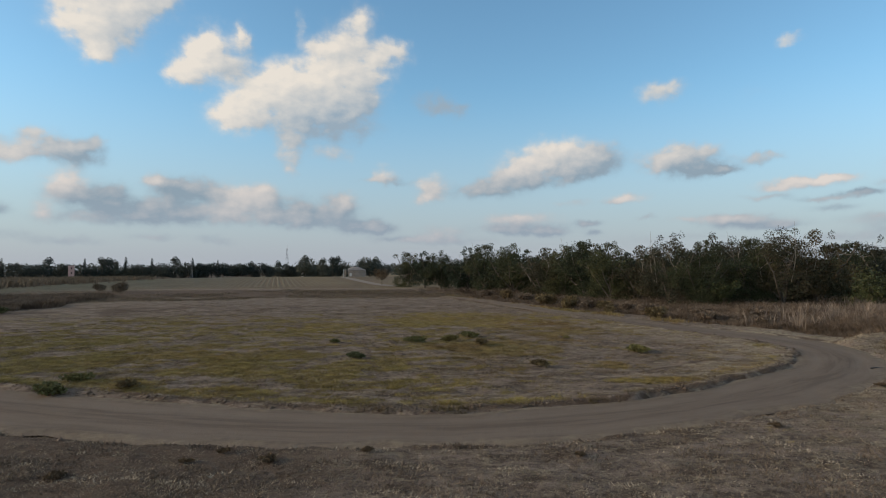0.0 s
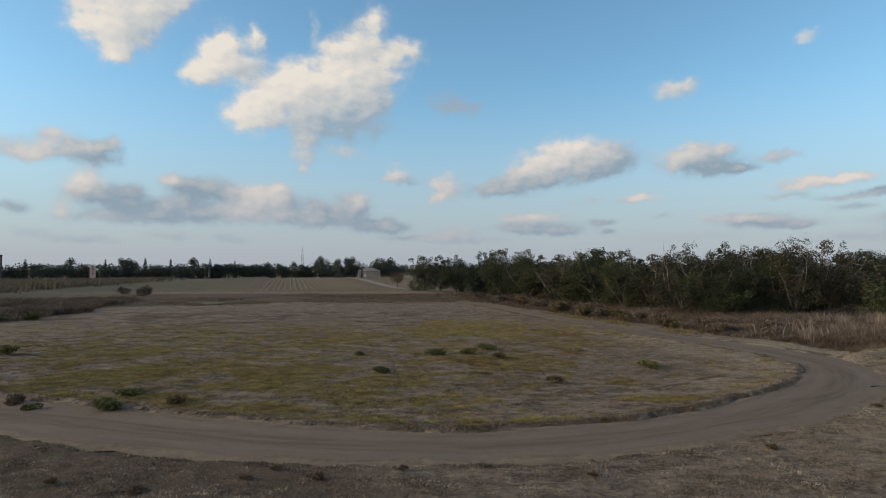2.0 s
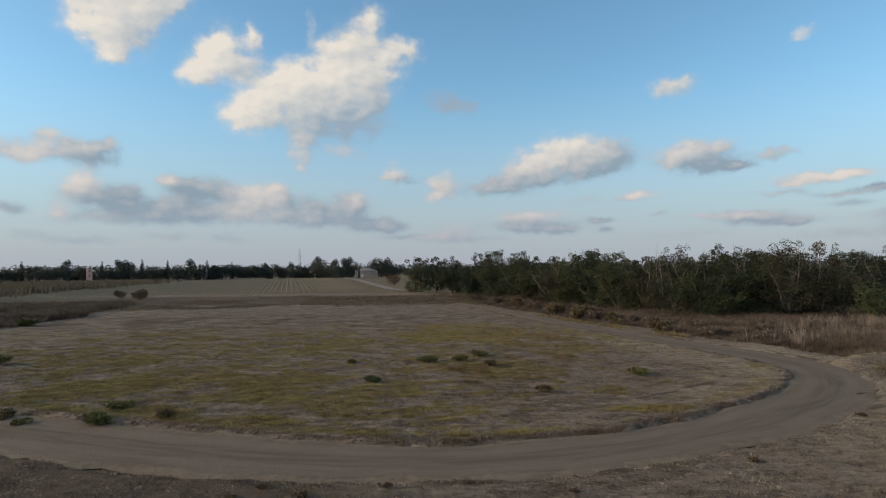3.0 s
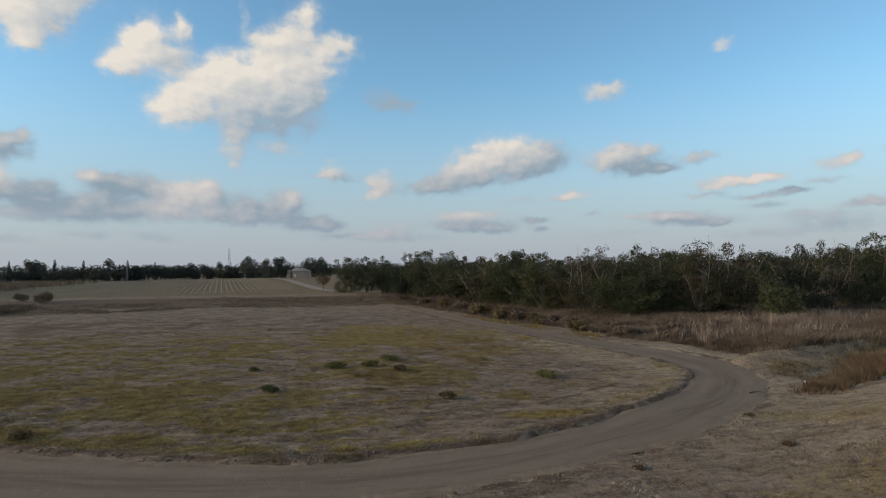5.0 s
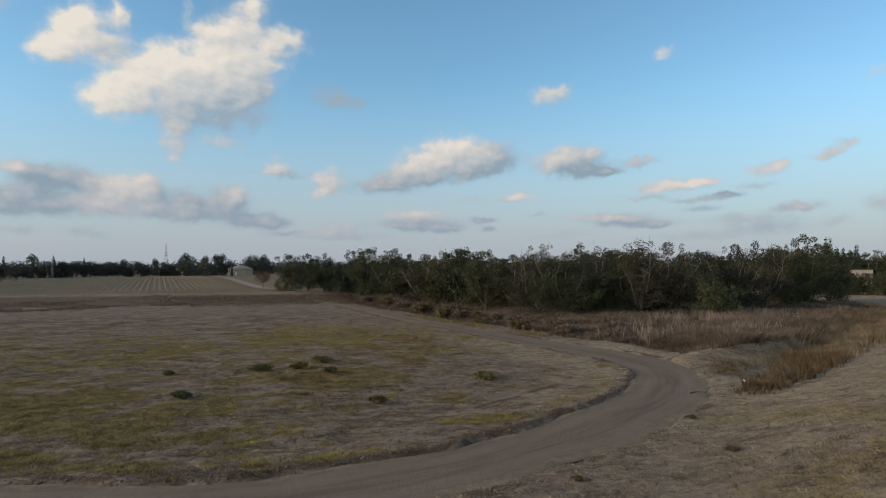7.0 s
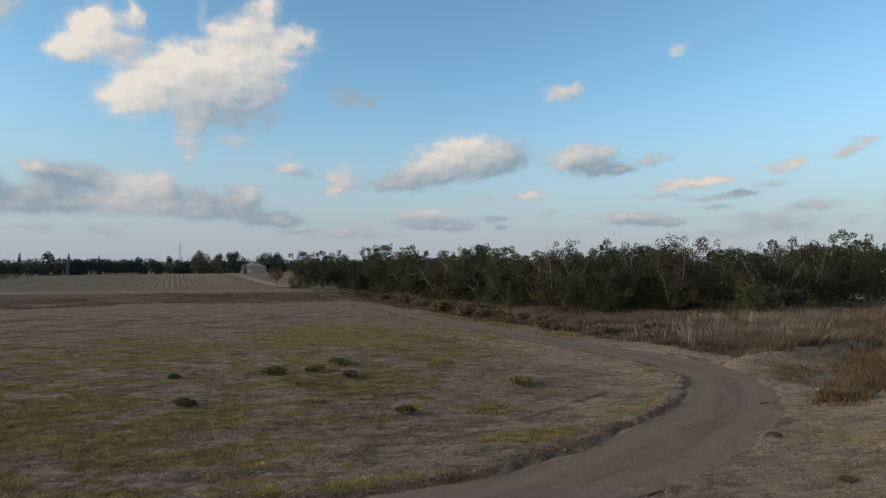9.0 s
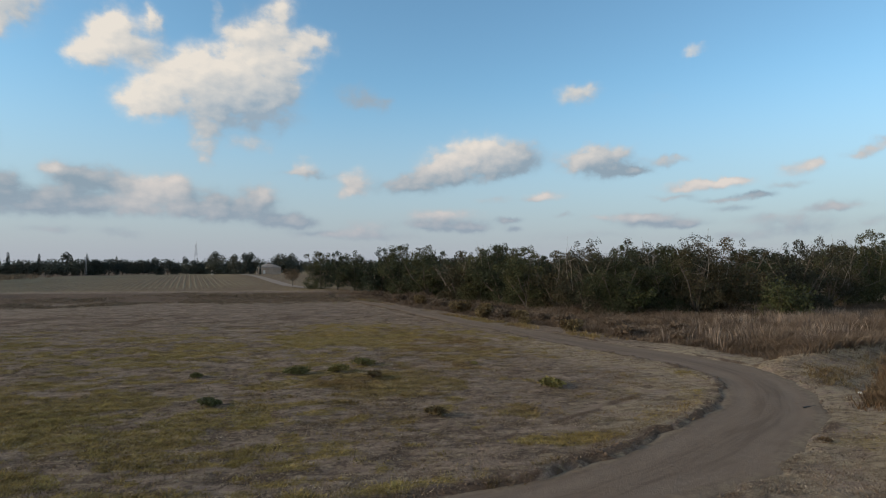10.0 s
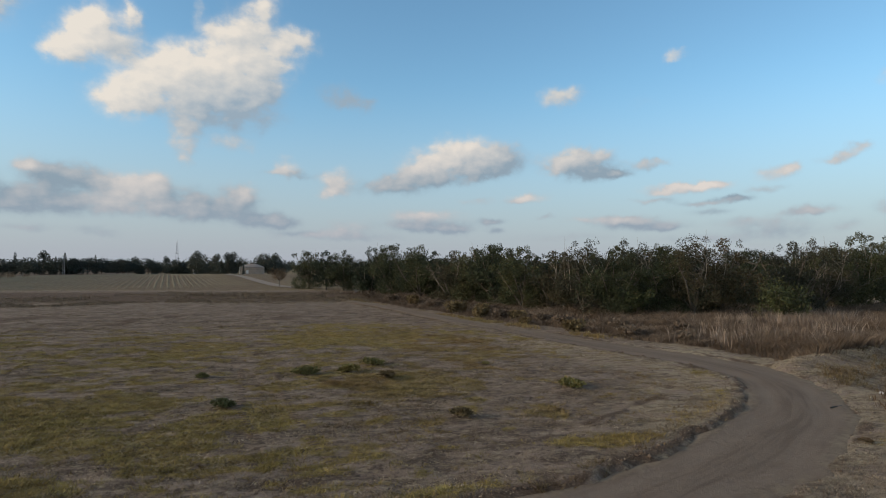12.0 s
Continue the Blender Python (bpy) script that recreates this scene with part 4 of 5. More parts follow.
def build_orchard():
    rng = np.random.default_rng(77)
    dense = "dense dark-green orchard tree leafy down to the dry grass"
    brown, half = "browning orchard tree with thin foliage and pale bare branches", "sparse half-bare orchard tree with pale branches showing"
    near = [orchard_tree(101, 7.6, 6.2, 21000, M_LEAF, 1, 0.5, dense),
            orchard_tree(102, 8.2, 6.6, 23000, M_LEAF, 1, 0.8, dense),
            orchard_tree(103, 7.2, 6.2, 17000, M_LEAF_DRY, 2, 0.6, brown),
            orchard_tree(104, 8.6, 6.6, 13000, M_LEAF_DRY, 5, 1.0, half),
            orchard_tree(105, 7.8, 6.6, 23000, M_LEAF, 0, 0.4, dense)]
    behind = [orchard_tree(111, 7.6, 6.2, 7000, M_LEAF, 1, 0.5, dense, 0.27),
              orchard_tree(112, 8.2, 6.6, 7500, M_LEAF, 1, 0.8, dense, 0.27),
              orchard_tree(113, 7.2, 6.2, 6000, M_LEAF_DRY, 1, 0.6, brown, 0.27),
              orchard_tree(114, 8.6, 6.6, 5000, M_LEAF_DRY, 3, 1.0, half, 0.27),
              orchard_tree(115, 7.8, 6.6, 7500, M_LEAF, 0, 0.4, dense, 0.27)]
    nominal, used = (7.6, 8.2, 7.2, 8.6, 7.8), set()

    def put(k, x, y, tall, kinds=near):
        size = tall / nominal[k]
        ob = plant(kinds[k], x, y, rng.uniform(0, 360), size, first=kinds[k].name not in used)
        used.add(kinds[k].name)
        return ob
    # the edge from its far corner to the near one: kind, place, height
    for k, x, y, tall in ((0, -5.8, 137.6, 8.2), (1, -2.0, 132.5, 8.0), (4, 1.6, 129.1, 8.5), (1, 6.8, 117.9, 8.7), (0, 9.8, 112.2, 9.4), (4, 13.4, 98.3, 9.1), (2, 16.8, 89.4, 7.9),
                          (1, 19.3, 86.9, 8.0), (0, 21.1, 81.5, 8.6), (1, 22.6, 74.0, 7.8), (2, 25.4, 71.5, 7.4)):
        put(k, x, y, tall)
    # the edge along the tall grass
    for k, x, y, tall in ((3, 26.6, 65.1, 8.3), (4, 28.8, 62.8, 7.4), (3, 35.8, 71.5, 8.7), (0, 35.0, 63.8, 7.9), (3, 37.4, 61.2, 8.8), (2, 41.6, 62.4, 8.6), (1, 56.6, 81.7, 7.9), (0, 55.0, 75.6, 8.0),
                          (2, 52.0, 64.1, 8.5), (3, 58.5, 67.1, 8.9), (0, 64.0, 71.0, 8.4), (1, 70.3, 72.9, 10.0), (4, 81.1, 80.0, 9.2)):
        put(k, x, y, tall)
    # rows behind
    for i in range(50):
        t, back = rng.uniform(0, 1), rng.uniform(6, 24)
        if i % 2:
            x, y = 24 + 30 * -t + back * 0.9, 70 + 70 * t + back * 0.45
        else:
            x, y = 30 + 52 * t - 0.5 * back, 66 + 16 * t + back
        put(int(rng.choice([0, 1, 2, 3, 4], p=[0.3, 0.25, 0.15, 0.1, 0.2])), x, y, rng.uniform(6.0, 8.3), behind)
    # low growth before the pale house, then the next block, past the gap
    for k, x, y, tall in ((4, 98.5, 100.0, 5.4), (0, 103.0, 100.0, 4.6), (1, 106.5, 98.0, 4.3), (4, 109.5, 95.5, 4.6), (2, 94.0, 104.0, 5.6), (0, 113.5, 90.0, 4.8)):
        put(k, x, y, tall, behind)
    for i in range(12):
        put(int(rng.choice([0, 1, 2, 4])), 97 + 1.9 * i + rng.uniform(-0.6, 0.6), 102.5 - 1.35 * i + rng.uniform(-1.5, 1.5), rng.uniform(4.0, 4.5), behind)
    for i in range(30):
        put(int(rng.choice([0, 1, 4])), 92 + 2.3 * i + rng.uniform(-1.5, 1.5), 118 - 1.3 * i + rng.uniform(-1, 14), rng.uniform(7.6, 9.4), behind)


build_orchard()


# ---- the ground's own clutter ----
M_BROWN = blade_material("brown_grass", (0.135, 0.104, 0.074), (0.21, 0.165, 0.12), (0.165, 0.128, 0.088), 0.1)


def bush(name, seed, wide, tall, leaves, size, material, label, category="shrub", group="field shrubs"):
    """A low rounded shrub: short stems, and a mound of small leaves."""
    rng = np.random.default_rng(seed)
    ob = new(name)
    verts, faces = [], []
    for i in range(5):
        a = rng.uniform(0, 2 * math.pi)
        tube(verts, faces, grow(rng, (0, 0, -0.05), (math.cos(a), math.sin(a), 1.0), tall * 0.8, 0.2, 4), np.linspace(0.02, 0.006, 5) * max(1.0, tall), 4)
    mesh_object("stem", verts, faces, M_BARK, ob)
    lobes = [(rng.uniform(-0.3, 0.3) * wide, rng.uniform(-0.22, 0.22) * wide, tall * rng.uniform(0.25, 0.6), rng.uniform(0.2, 0.32) * wide, min(1.0, tall / wide)) for _ in range(7)]
    v, f = leaf_cloud(rng, lobes, leaves, size, droop=-0.5)
    v[:, 2] = np.maximum(v[:, 2], -0.03)
    mesh_object("foliage", v, f, material, ob)
    return tagged(ob, label, category, group)


def build_field_shrubs():
    green = "low dark-green shrub on the dry field"
    a = bush("field_shrub", 201, 0.95, 0.42, 900, 0.1, M_SHRUB, green)
    b = bush("field_shrub", 202, 1.25, 0.38, 900, 0.1, M_SHRUB, "flat straggling green shrub on the dry field")
    c = bush("field_shrub", 203, 0.6, 0.3, 500, 0.09, M_SHRUB, "small olive weed clump on the dry field")
    d = bush("field_weed", 205, 0.7, 0.26, 500, 0.09, M_OLIVE, "olive grass-like weed clump on the dry field", "weed")
    rust = bush("rusty_weed", 204, 0.9, 0.55, 700, 0.1, M_DITCH, "rust-brown dried weed beside the road", "weed", "")
    plant(rust, -19.1, 21.4, 0, 1.0, True, 0.0)
    done = set()
    for ob, x, y, size in ((a, -4.3, 28.2, 1.0), (b, -1.6, 34.8, 1.3), (a, 0.4, 35.2, 1.2), (b, 2.0, 37.3, 1.3), (b, 10.7, 30.0, 1.3), (c, -6.5, 34.5, 1.1), (d, 4.4, 25.4, 1.5), (d, 2.3, 33.2, 1.6),
                           (a, -14.5, 20.2, 1.3), (b, -15.0, 22.6, 1.1), (d, -12.0, 20.8, 1.4), (c, -17.8, 20.5, 1.2), (a, -30.0, 35.5, 1.8), (c, 8.2, 36.5, 0.8)):
        plant(ob, x, y, 37 * x, size, ob.name not in done, 0.0)
        done.add(ob.name)


def band(n, seed, x0, x1, y0, y1, keep):
    x, y, z, away, side = scatter(n, x0, x1, y0, y1, seed, keep)
    return x, y, z


def build_bands():
    # rusty grass in the ditch, ochre along its upper slope
    def ditch(x, y, a, s):
        al, ac = ditch_place(x, y)
        return np.exp(-((ac - 1.85 + 0.035 * np.clip(al, 0, 25)) / (0.55 + 0.045 * np.clip(al + 3, 0, 28))) ** 2) * step(-5.5, -1.5, al) * (al < 60)
    x, y, z = band(110000, 6, 18, 75, 21, 66, ditch)
    beyond = ditch_place(x, y)[0] > 7.0 + 9.0 * fbm(x / 2.5, y / 2.5, 45, 2)
    blades("ditch_grass", x[~beyond], y[~beyond], z[~beyond], (0.3 + 0.95 * fbm(x[~beyond] / 1.6, y[~beyond] / 1.6, 15, 3) ** 1.2) * (0.4 + 0.6 * step(-5, 6, ditch_place(x[~beyond], y[~beyond])[0])), 0.045, 8, 0.9, M_DITCH, "rust-brown dry grass filling the ditch", "tall grass", 6, bend=True, spread=0.3)
    blades("ditch_straw", x[beyond], y[beyond], z[beyond], (0.3 + 0.95 * fbm(x[beyond] / 1.6, y[beyond] / 1.6, 15, 3) ** 1.2) * (0.4 + 0.6 * step(-5, 6, ditch_place(x[beyond], y[beyond])[0])), 0.045, 8, 0.9, M_DITCH_FAR, "straw-brown dry grass further along the ditch", "tall grass", 22, bend=True, spread=0.3)

    def slope(x, y, a, s):
        al, ac = ditch_place(x, y)
        return np.exp(-((ac - ridge_line(al) - 0.2) / 0.5) ** 2) * step(0.0, 4, al) * step(24, 15, al) * 1.0 * (a > 0.3)
    x, y, z = band(45000, 7, 22, 70, 27, 70, slope)
    blades("berm_grass", x, y, z, 0.06 + 0.08 * fbm(x / 2, y / 2, 16, 2), 0.035, 6, 1.4, M_PALE, "pale straw grass along the low berm", "grass", 7, spread=0.2)

    def face(x, y, a, s):
        al, ac = ditch_place(x, y)
        return 0.6 * np.exp(-((ac - 0.5 * ridge_line(al) - 0.5) / 1.0) ** 2) * step(-1, 3, al) * (a > 0.3) * step(0.2, 0.45, fbm(x / 1.5, y / 1.5, 36, 3))
    x, y, z = band(60000, 13, 22, 70, 27, 70, face)
    blades("berm_weeds", x, y, z, 0.08 + 0.2 * fbm(x / 2, y / 2, 37, 2), 0.035, 6, 1.2, M_OLIVE, "olive-brown weeds on the side of the berm", "grass", 13, bend=True, spread=0.25)

    def bank_edge(x, y, a, s):
        return (s > 0) * step(-0.25, 0.0, a) * step(0.8, 0.3, a) * (x > -6) * step(15, 9, x) * (y < 40) * step(0.5, 0.64, fbm(x / 1.3, y / 1.3, 43, 3))
    x, y, z = band(40000, 20, -8, 22, 15, 42, bank_edge)
    blades("bank_grass", x, y, z, 0.07 + 0.08 * fbm(x, y, 44, 2), 0.03, 7, 1.4, M_OLIVE, "olive grass overhanging the field's cut edge", "grass", 20, spread=0.15)

    # pale reeds standing in the brown grass
    def reeds(x, y, a, s):
        return np.exp(-((x - 40 - 0.85 * (y - 50)) / 5.0) ** 2 - ((y - 50) / 6.5) ** 2) * 0.7 * step(0.3, 0.55, fbm(x / 3, y / 3, 46, 3)) * tall_cover(x, y, a, s) + 0.003 * tall_cover(x, y, a, s) * (a > 6)
    x, y, z = band(34000, 8, 12, 75, 36, 75, reeds)
    blades("reed_grass", x, y, z, 1.1 + 0.7 * fbm(x / 2, y / 2, 17, 2), 0.05, 7, 0.5, M_REED, "pale feathery reed grass among the brown", "tall grass", 8, bend=True, spread=0.3)

    # ochre fringe at the road's far side
    def fringe(x, y, a, s):
        return (s < 0) * step(0.2, 0.6, a) * step(2.6, 1.2, a) * step(40, 52, y) * (y < 105) * step(0.4, 0.6, fbm(x / 4, y / 4, 19, 2))
    x, y, z = band(26000, 9, -5, 27, 34, 105, fringe)
    blades("roadside_grass", x, y, z, 0.3, 0.05, 6, 0.8, M_OCHRE, "ochre grass fringe along the road", "grass", 9, bend=True, spread=0.25)

    # the brown strip between the mown field and the ploughed one
    def strip(x, y, a, s):
        near = 92 + 8 * fbm(x / 14, y * 0, 23, 2) - 0.42 * np.clip(-x - 30, 0, 60)
        return step(near, near + 3, y) * step(near + 24, near + 16, y) * (x < 6) * step(0.28, 0.52, fbm(x / 7, y / 4, 24, 3))
    x, y, z = band(42000, 10, -100, 8, 55, 124, strip)
    blades("strip_grass", x, y, z, 0.08 + 0.42 * fbm(x / 5, y / 5, 25, 3) ** 1.5, 0.07, 7, 1.1, M_BROWN, "low dark-brown grass between two fields", "tall grass", 10, bend=True, spread=0.5)

    def left(x, y, a, s):
        edge = -46.5 - 0.2 * (y - 66) - 4.0 * fbm(x / 6, y / 6, 47, 2)
        return step(edge, edge - 3.0, x) * step(-92, -74, x) * step(62, 67, y) * step(108, 96, y)
    x, y, z = band(30000, 11, -95, -44, 60, 110, left)
    blades("corner_weeds", x, y, z, 0.45 + 0.9 * fbm(x / 4, y / 4, 38, 3) ** 1.3, 0.07, 11, 1.1, M_TALL, "tall dark-brown weeds at the field's corner", "tall grass", 11, bend=True, spread=0.55)

    def far_reeds(x, y, a, s):
        mid = -113 - 0.12 * (y - 139)
        return np.maximum(np.exp(-((x - mid) / 9) ** 2), 0.35 * step(mid, mid - 10, x)) * step(100, 112, y) * step(245, 225, y)
    x, y, z = band(36000, 12, -220, -88, 98, 246, far_reeds)
    blades("far_reeds", x, y, z, 1.2 + 1.2 * fbm(x / 8, y / 8, 39, 3), 0.16, 7, 0.6, M_BROWN, "brown reed belt in front of the far trees", "tall grass", 12, bend=True, spread=0.8)


def build_weeds():
    """Single weeds and clods that stand out on the verge."""
    dark = bush("verge_weed", 211, 0.5, 0.22, 420, 0.07, M_DITCH, "dark dried weed tuft on the straw verge", "weed", "verge weeds")
    first = True
    for x, y, s in ((-4.4, 12.3, 1.0), (-5.7, 13.0, 0.7), (-6.3, 12.2, 0.7), (-8.8, 11.4, 0.9), (14.7, 15.7, 1.0), (16.3, 20.2, 0.9), (-2.2, 13.0, 0.7), (3.0, 12.6, 0.6), (9.2, 15.0, 0.8), (-11.3, 12.0, 0.8)):
        plant(dark, x, y, 51 * x, s, first, 0.0)
        first = False


def build_clods():
    """Crumbled earth along the cut edge of the field."""
    rng = np.random.default_rng(55)
    k = rng.integers(40, len(ROAD) - 120, 2600)
    off = ROAD[k, 2] + rng.normal(0.05, 0.22, 2600)
    side = np.where(rng.uniform(0, 1, 2600) < 0.75, 1, -1)
    x, y = ROAD[k, 0] + ROAD_NORMAL[k, 0] * off * side, ROAD[k, 1] + ROAD_NORMAL[k, 1] * off * side
    z = height(x, y)
    base = np.array([(1, 0, 0), (0, 1, 0), (-1, 0, 0), (0, -1, 0), (0, 0, 0.8), (0, 0, -0.8)])
    tri = np.array([(0, 1, 4), (1, 2, 4), (2, 3, 4), (3, 0, 4), (1, 0, 5), (2, 1, 5), (3, 2, 5), (0, 3, 5)])
    size = rng.uniform(0.015, 0.06, 2600) * (1 + (rng.uniform(0, 1, 2600) < 0.06))
    v = base[None] * size[:, None, None] * rng.uniform(0.7, 1.3, (2600, 6, 3))
    v += np.stack([x, y, z], 1)[:, None]
    f = (tri[None] + 6 * np.arange(2600)[:, None, None]).reshape(-1, 3)
    tagged(mesh_object("earth_clods", v.reshape(-1, 3), f, M_CLOD), "crumbled dark earth clods along the road's edge", "clods", kind="stuff")


M_CLOD = plain_material("dark_earth", (0.085, 0.06, 0.043), (0.15, 0.11, 0.082), 6.0)


def build_corner_shrubs():
    """Dark green shrubs among the weeds at the field's far corner."""
    a = bush("corner_shrub", 231, 3.4, 1.3, 1500, 0.22, M_LEAF_FRESH, "dark grey-green shrub among brown weeds", "shrub", "corner shrubs")
    first = True
    for x, y, s in ((-52.0, 62.5, 1.0), (-55.5, 64.5, 1.1), (-49.5, 65.5, 0.8), (-58.5, 68.0, 1.0)):
        plant(a, x, y, 40 * x, s, first, 0.0)
        first = False


def build_brown_bushes():
    """Dried bushes in the tall grass and at the road's far edge."""
    a = bush("dry_bush", 221, 2.2, 1.1, 1100, 0.2, M_TALL, "dark-brown dried bush in the tall grass", "bush", "dry bushes")
    b = bush("dry_bush", 222, 2.0, 1.2, 1100, 0.2, M_OLIVE, "ochre-leaved low bush beside the road", "bush", "dry bushes")
    c = bush("dry_bush", 223, 2.8, 2.1, 2200, 0.16, M_BROWN, "rounded brown bush between the fields", "bush", "dry bushes")
    done = set()
    for ob, x, y, s in ((a, 24.6, 43.6, 0.9), (a, 27.5, 48.0, 1.1), (a, 21.0, 56.5, 1.2), (a, 20.6, 61.0, 1.0), (b, 18.6, 63.5, 1.0), (b, 16.6, 70.5, 1.3), (a, 18.5, 71.0, 1.2), (a, 14.6, 78.0, 1.2), (b, 17.8, 58.8, 0.7),
                        (c, -66.9, 118.0, 1.0), (c, -60.1, 112.0, 1.35), (a, 33.5, 52.0, 1.0), (a, 45.0, 58.0, 1.1), (a, 24.0, 53.0, 1.0), (a, 30.0, 56.0, 0.9),
                        (a, 22.5, 47.5, 1.0), (b, 20.0, 52.0, 1.0), (a, 17.2, 64.5, 1.3), (b, 14.2, 74.5, 1.4), (a, 12.5, 84.0, 1.4), (b, 11.0, 90.0, 1.4), (a, 9.0, 98.0, 1.4), (b, 15.6, 67.5, 1.2), (a, 6.0, 107.0, 1.3)):
        plant(ob, x, y, 29 * x, s, ob.name not in done, 0.0)
        done.add(ob.name)


build_field_shrubs()
build_clods()
build_brown_bushes()
build_corner_shrubs()
build_bands()
build_weeds()


def tread_marks(points, seed):
    """The marks of a tractor's lugs, pressed into the field: short raised bars of dark crumbs in two lines."""
    rng = np.random.default_rng(seed)
    line = catmull([(x, y, 0.0) for x, y in points], 0.3)
    d = np.gradient(line[:, :2], axis=0)
    d /= np.linalg.norm(d, axis=1)[:, None]
    v, f = [], []
    for (x, y, _), (dx, dy) in zip(line, d):
        if rng.uniform() < 0.3:
            continue
        z, s = ground_at(x, y), rng.uniform(0.14, 0.24)
        b = len(v)
        for u, w, h in ((-s, -0.04, -0.01), (s, -0.04, -0.01), (s, 0.04, -0.01), (-s, 0.04, -0.01), (-s * 0.8, 0.0, 0.035), (s * 0.8, 0.0, 0.03)):
            v.append((x - dy * u + dx * w + rng.uniform(-0.02, 0.02), y + dx * u + dy * w, z + h))
        f += [(b, b + 1, b + 5), (b, b + 5, b + 4), (b + 1, b + 2, b + 5), (b + 2, b + 3, b + 4), (b + 2, b + 4, b + 5), (b + 3, b, b + 4)]
    ob = mesh_object("tread_marks", np.array(v), np.array(f), M_CLOD)
    tagged(ob, "dark tractor tread marks across the dry field", "tread marks", kind="stuff")


tread_marks(((-3.2, 36.0), (-2.4, 31.0), (-1.6, 26.5), (-0.6, 22.5), (0.3, 20.0)), 3)
tread_marks(((-5.0, 37.0), (-4.3, 32.0), (-3.5, 27.0), (-2.4, 23.0)), 4)


# ---- young trees and bushes before the orchard ----
def small_tree(name, seed, tall, wide, leaves, material, label, clear=0.15):
    rng = np.random.default_rng(seed)
    ob = new(name)
    verts, faces = [], []
    tube(verts, faces, grow(rng, (0, 0, -0.1), (0.05, 0.0, 1), tall * 0.55, 0.08, 5), np.linspace(0.09, 0.05, 6), 7)
    mesh_object("trunk", verts, faces, M_BARK, ob, smooth=True)
    lobes = []
    for i in range(5):
        a = 2 * math.pi * i / 5 + rng.uniform(-0.3, 0.3)
        verts, faces = [], []
        pts = grow(rng, (0, 0, tall * 0.3), (math.cos(a) * 0.7, math.sin(a) * 0.7, 1), tall * 0.6, 0.2, 5)
        tube(verts, faces, pts, np.linspace(0.045, 0.012, 6), 5)
        mesh_object("limb", verts, faces, M_BARK, ob, smooth=True)
        lobes += [(p.x, p.y, min(p.z, tall * 0.93), wide * rng.uniform(0.15, 0.24), 0.9) for p in pts[2:]]
    for i in range(9):
        a, r = rng.uniform(0, 2 * math.pi), wide * rng.uniform(0.1, 0.36)
        lobes.append((math.cos(a) * r, math.sin(a) * r, tall * rng.uniform(clear + 0.1, 0.75), wide * rng.uniform(0.14, 0.24), 0.9))
    v, f = leaf_cloud(rng, lobes, leaves, 0.22)
    v[:, 2] = np.maximum(v[:, 2], tall * clear * 0.5)
    mesh_object("crown", v, f, material, ob)
    return tagged(ob, label, "tree")


plant(small_tree("young_tree", 301, 4.2, 5.6, 3600, M_LEAF_FRESH, "broad bright-green young tree in the tall grass", 0.05), 42.4, 54.6, 20, 1.0, True)
plant(small_tree("sapling", 302, 3.8, 2.4, 1500, M_LEAF_FRESH, "light-green sapling before the orchard"), 30.6, 60.6, 80, 1.0, True)
plant(small_tree("lone_tree", 303, 4.4, 4.6, 1500, M_DITCH, "thin rust-coloured tree standing alone by the track", 0.3), -13.0, 147.0, 10, 1.0, True)


# ---- the far side ----
def far_tree(name, seed, tall, wide, leaves, shape, label):
    rng = np.random.default_rng(seed)
    ob = new(name)
    verts, faces = [], []
    tube(verts, faces, [(0, 0, -0.2), (0.05, 0.05, tall * 0.5), (0, 0.1, tall * 0.85)], [0.25, 0.18, 0.06], 6)
    mesh_object("trunk", verts, faces, M_BARK, ob, smooth=True)
    lobes = []
    if shape == "cypress":
        for t in np.linspace(0.1, 0.97, 11):
            lobes.append((rng.uniform(-0.1, 0.1), rng.uniform(-0.1, 0.1), tall * t, wide * 0.5 * (1.05 - t) ** 0.55 + 0.1, 1.5))
    elif shape == "pine":
        for i in range(13):
            a, t = rng.uniform(0, 2 * math.pi), rng.uniform(0.12, 0.98)
            r = wide * 0.45 * rng.uniform(0.2, 1.0) * (1.15 - 0.8 * t)
            lobes.append((math.cos(a) * r, math.sin(a) * r, tall * t, wide * rng.uniform(0.16, 0.28), 0.8))
    else:
        for i in range(14):
            a, t = rng.uniform(0, 2 * math.pi), rng.uniform(0.12, 0.85)
            r = wide * 0.4 * rng.uniform(0.2, 1.0)
            lobes.append((math.cos(a) * r, math.sin(a) * r, tall * t, wide * rng.uniform(0.16, 0.3), 0.8))
    v, f = leaf_cloud(rng, lobes, int(leaves * 1.7), 0.6 if shape != "cypress" else 0.45)
    # the crown's leaf colour already carries the distance haze
    mesh_object("crown", v, f, M_FAR_HAZED, ob)
    return tagged(ob, label, "tree", "far tree line")


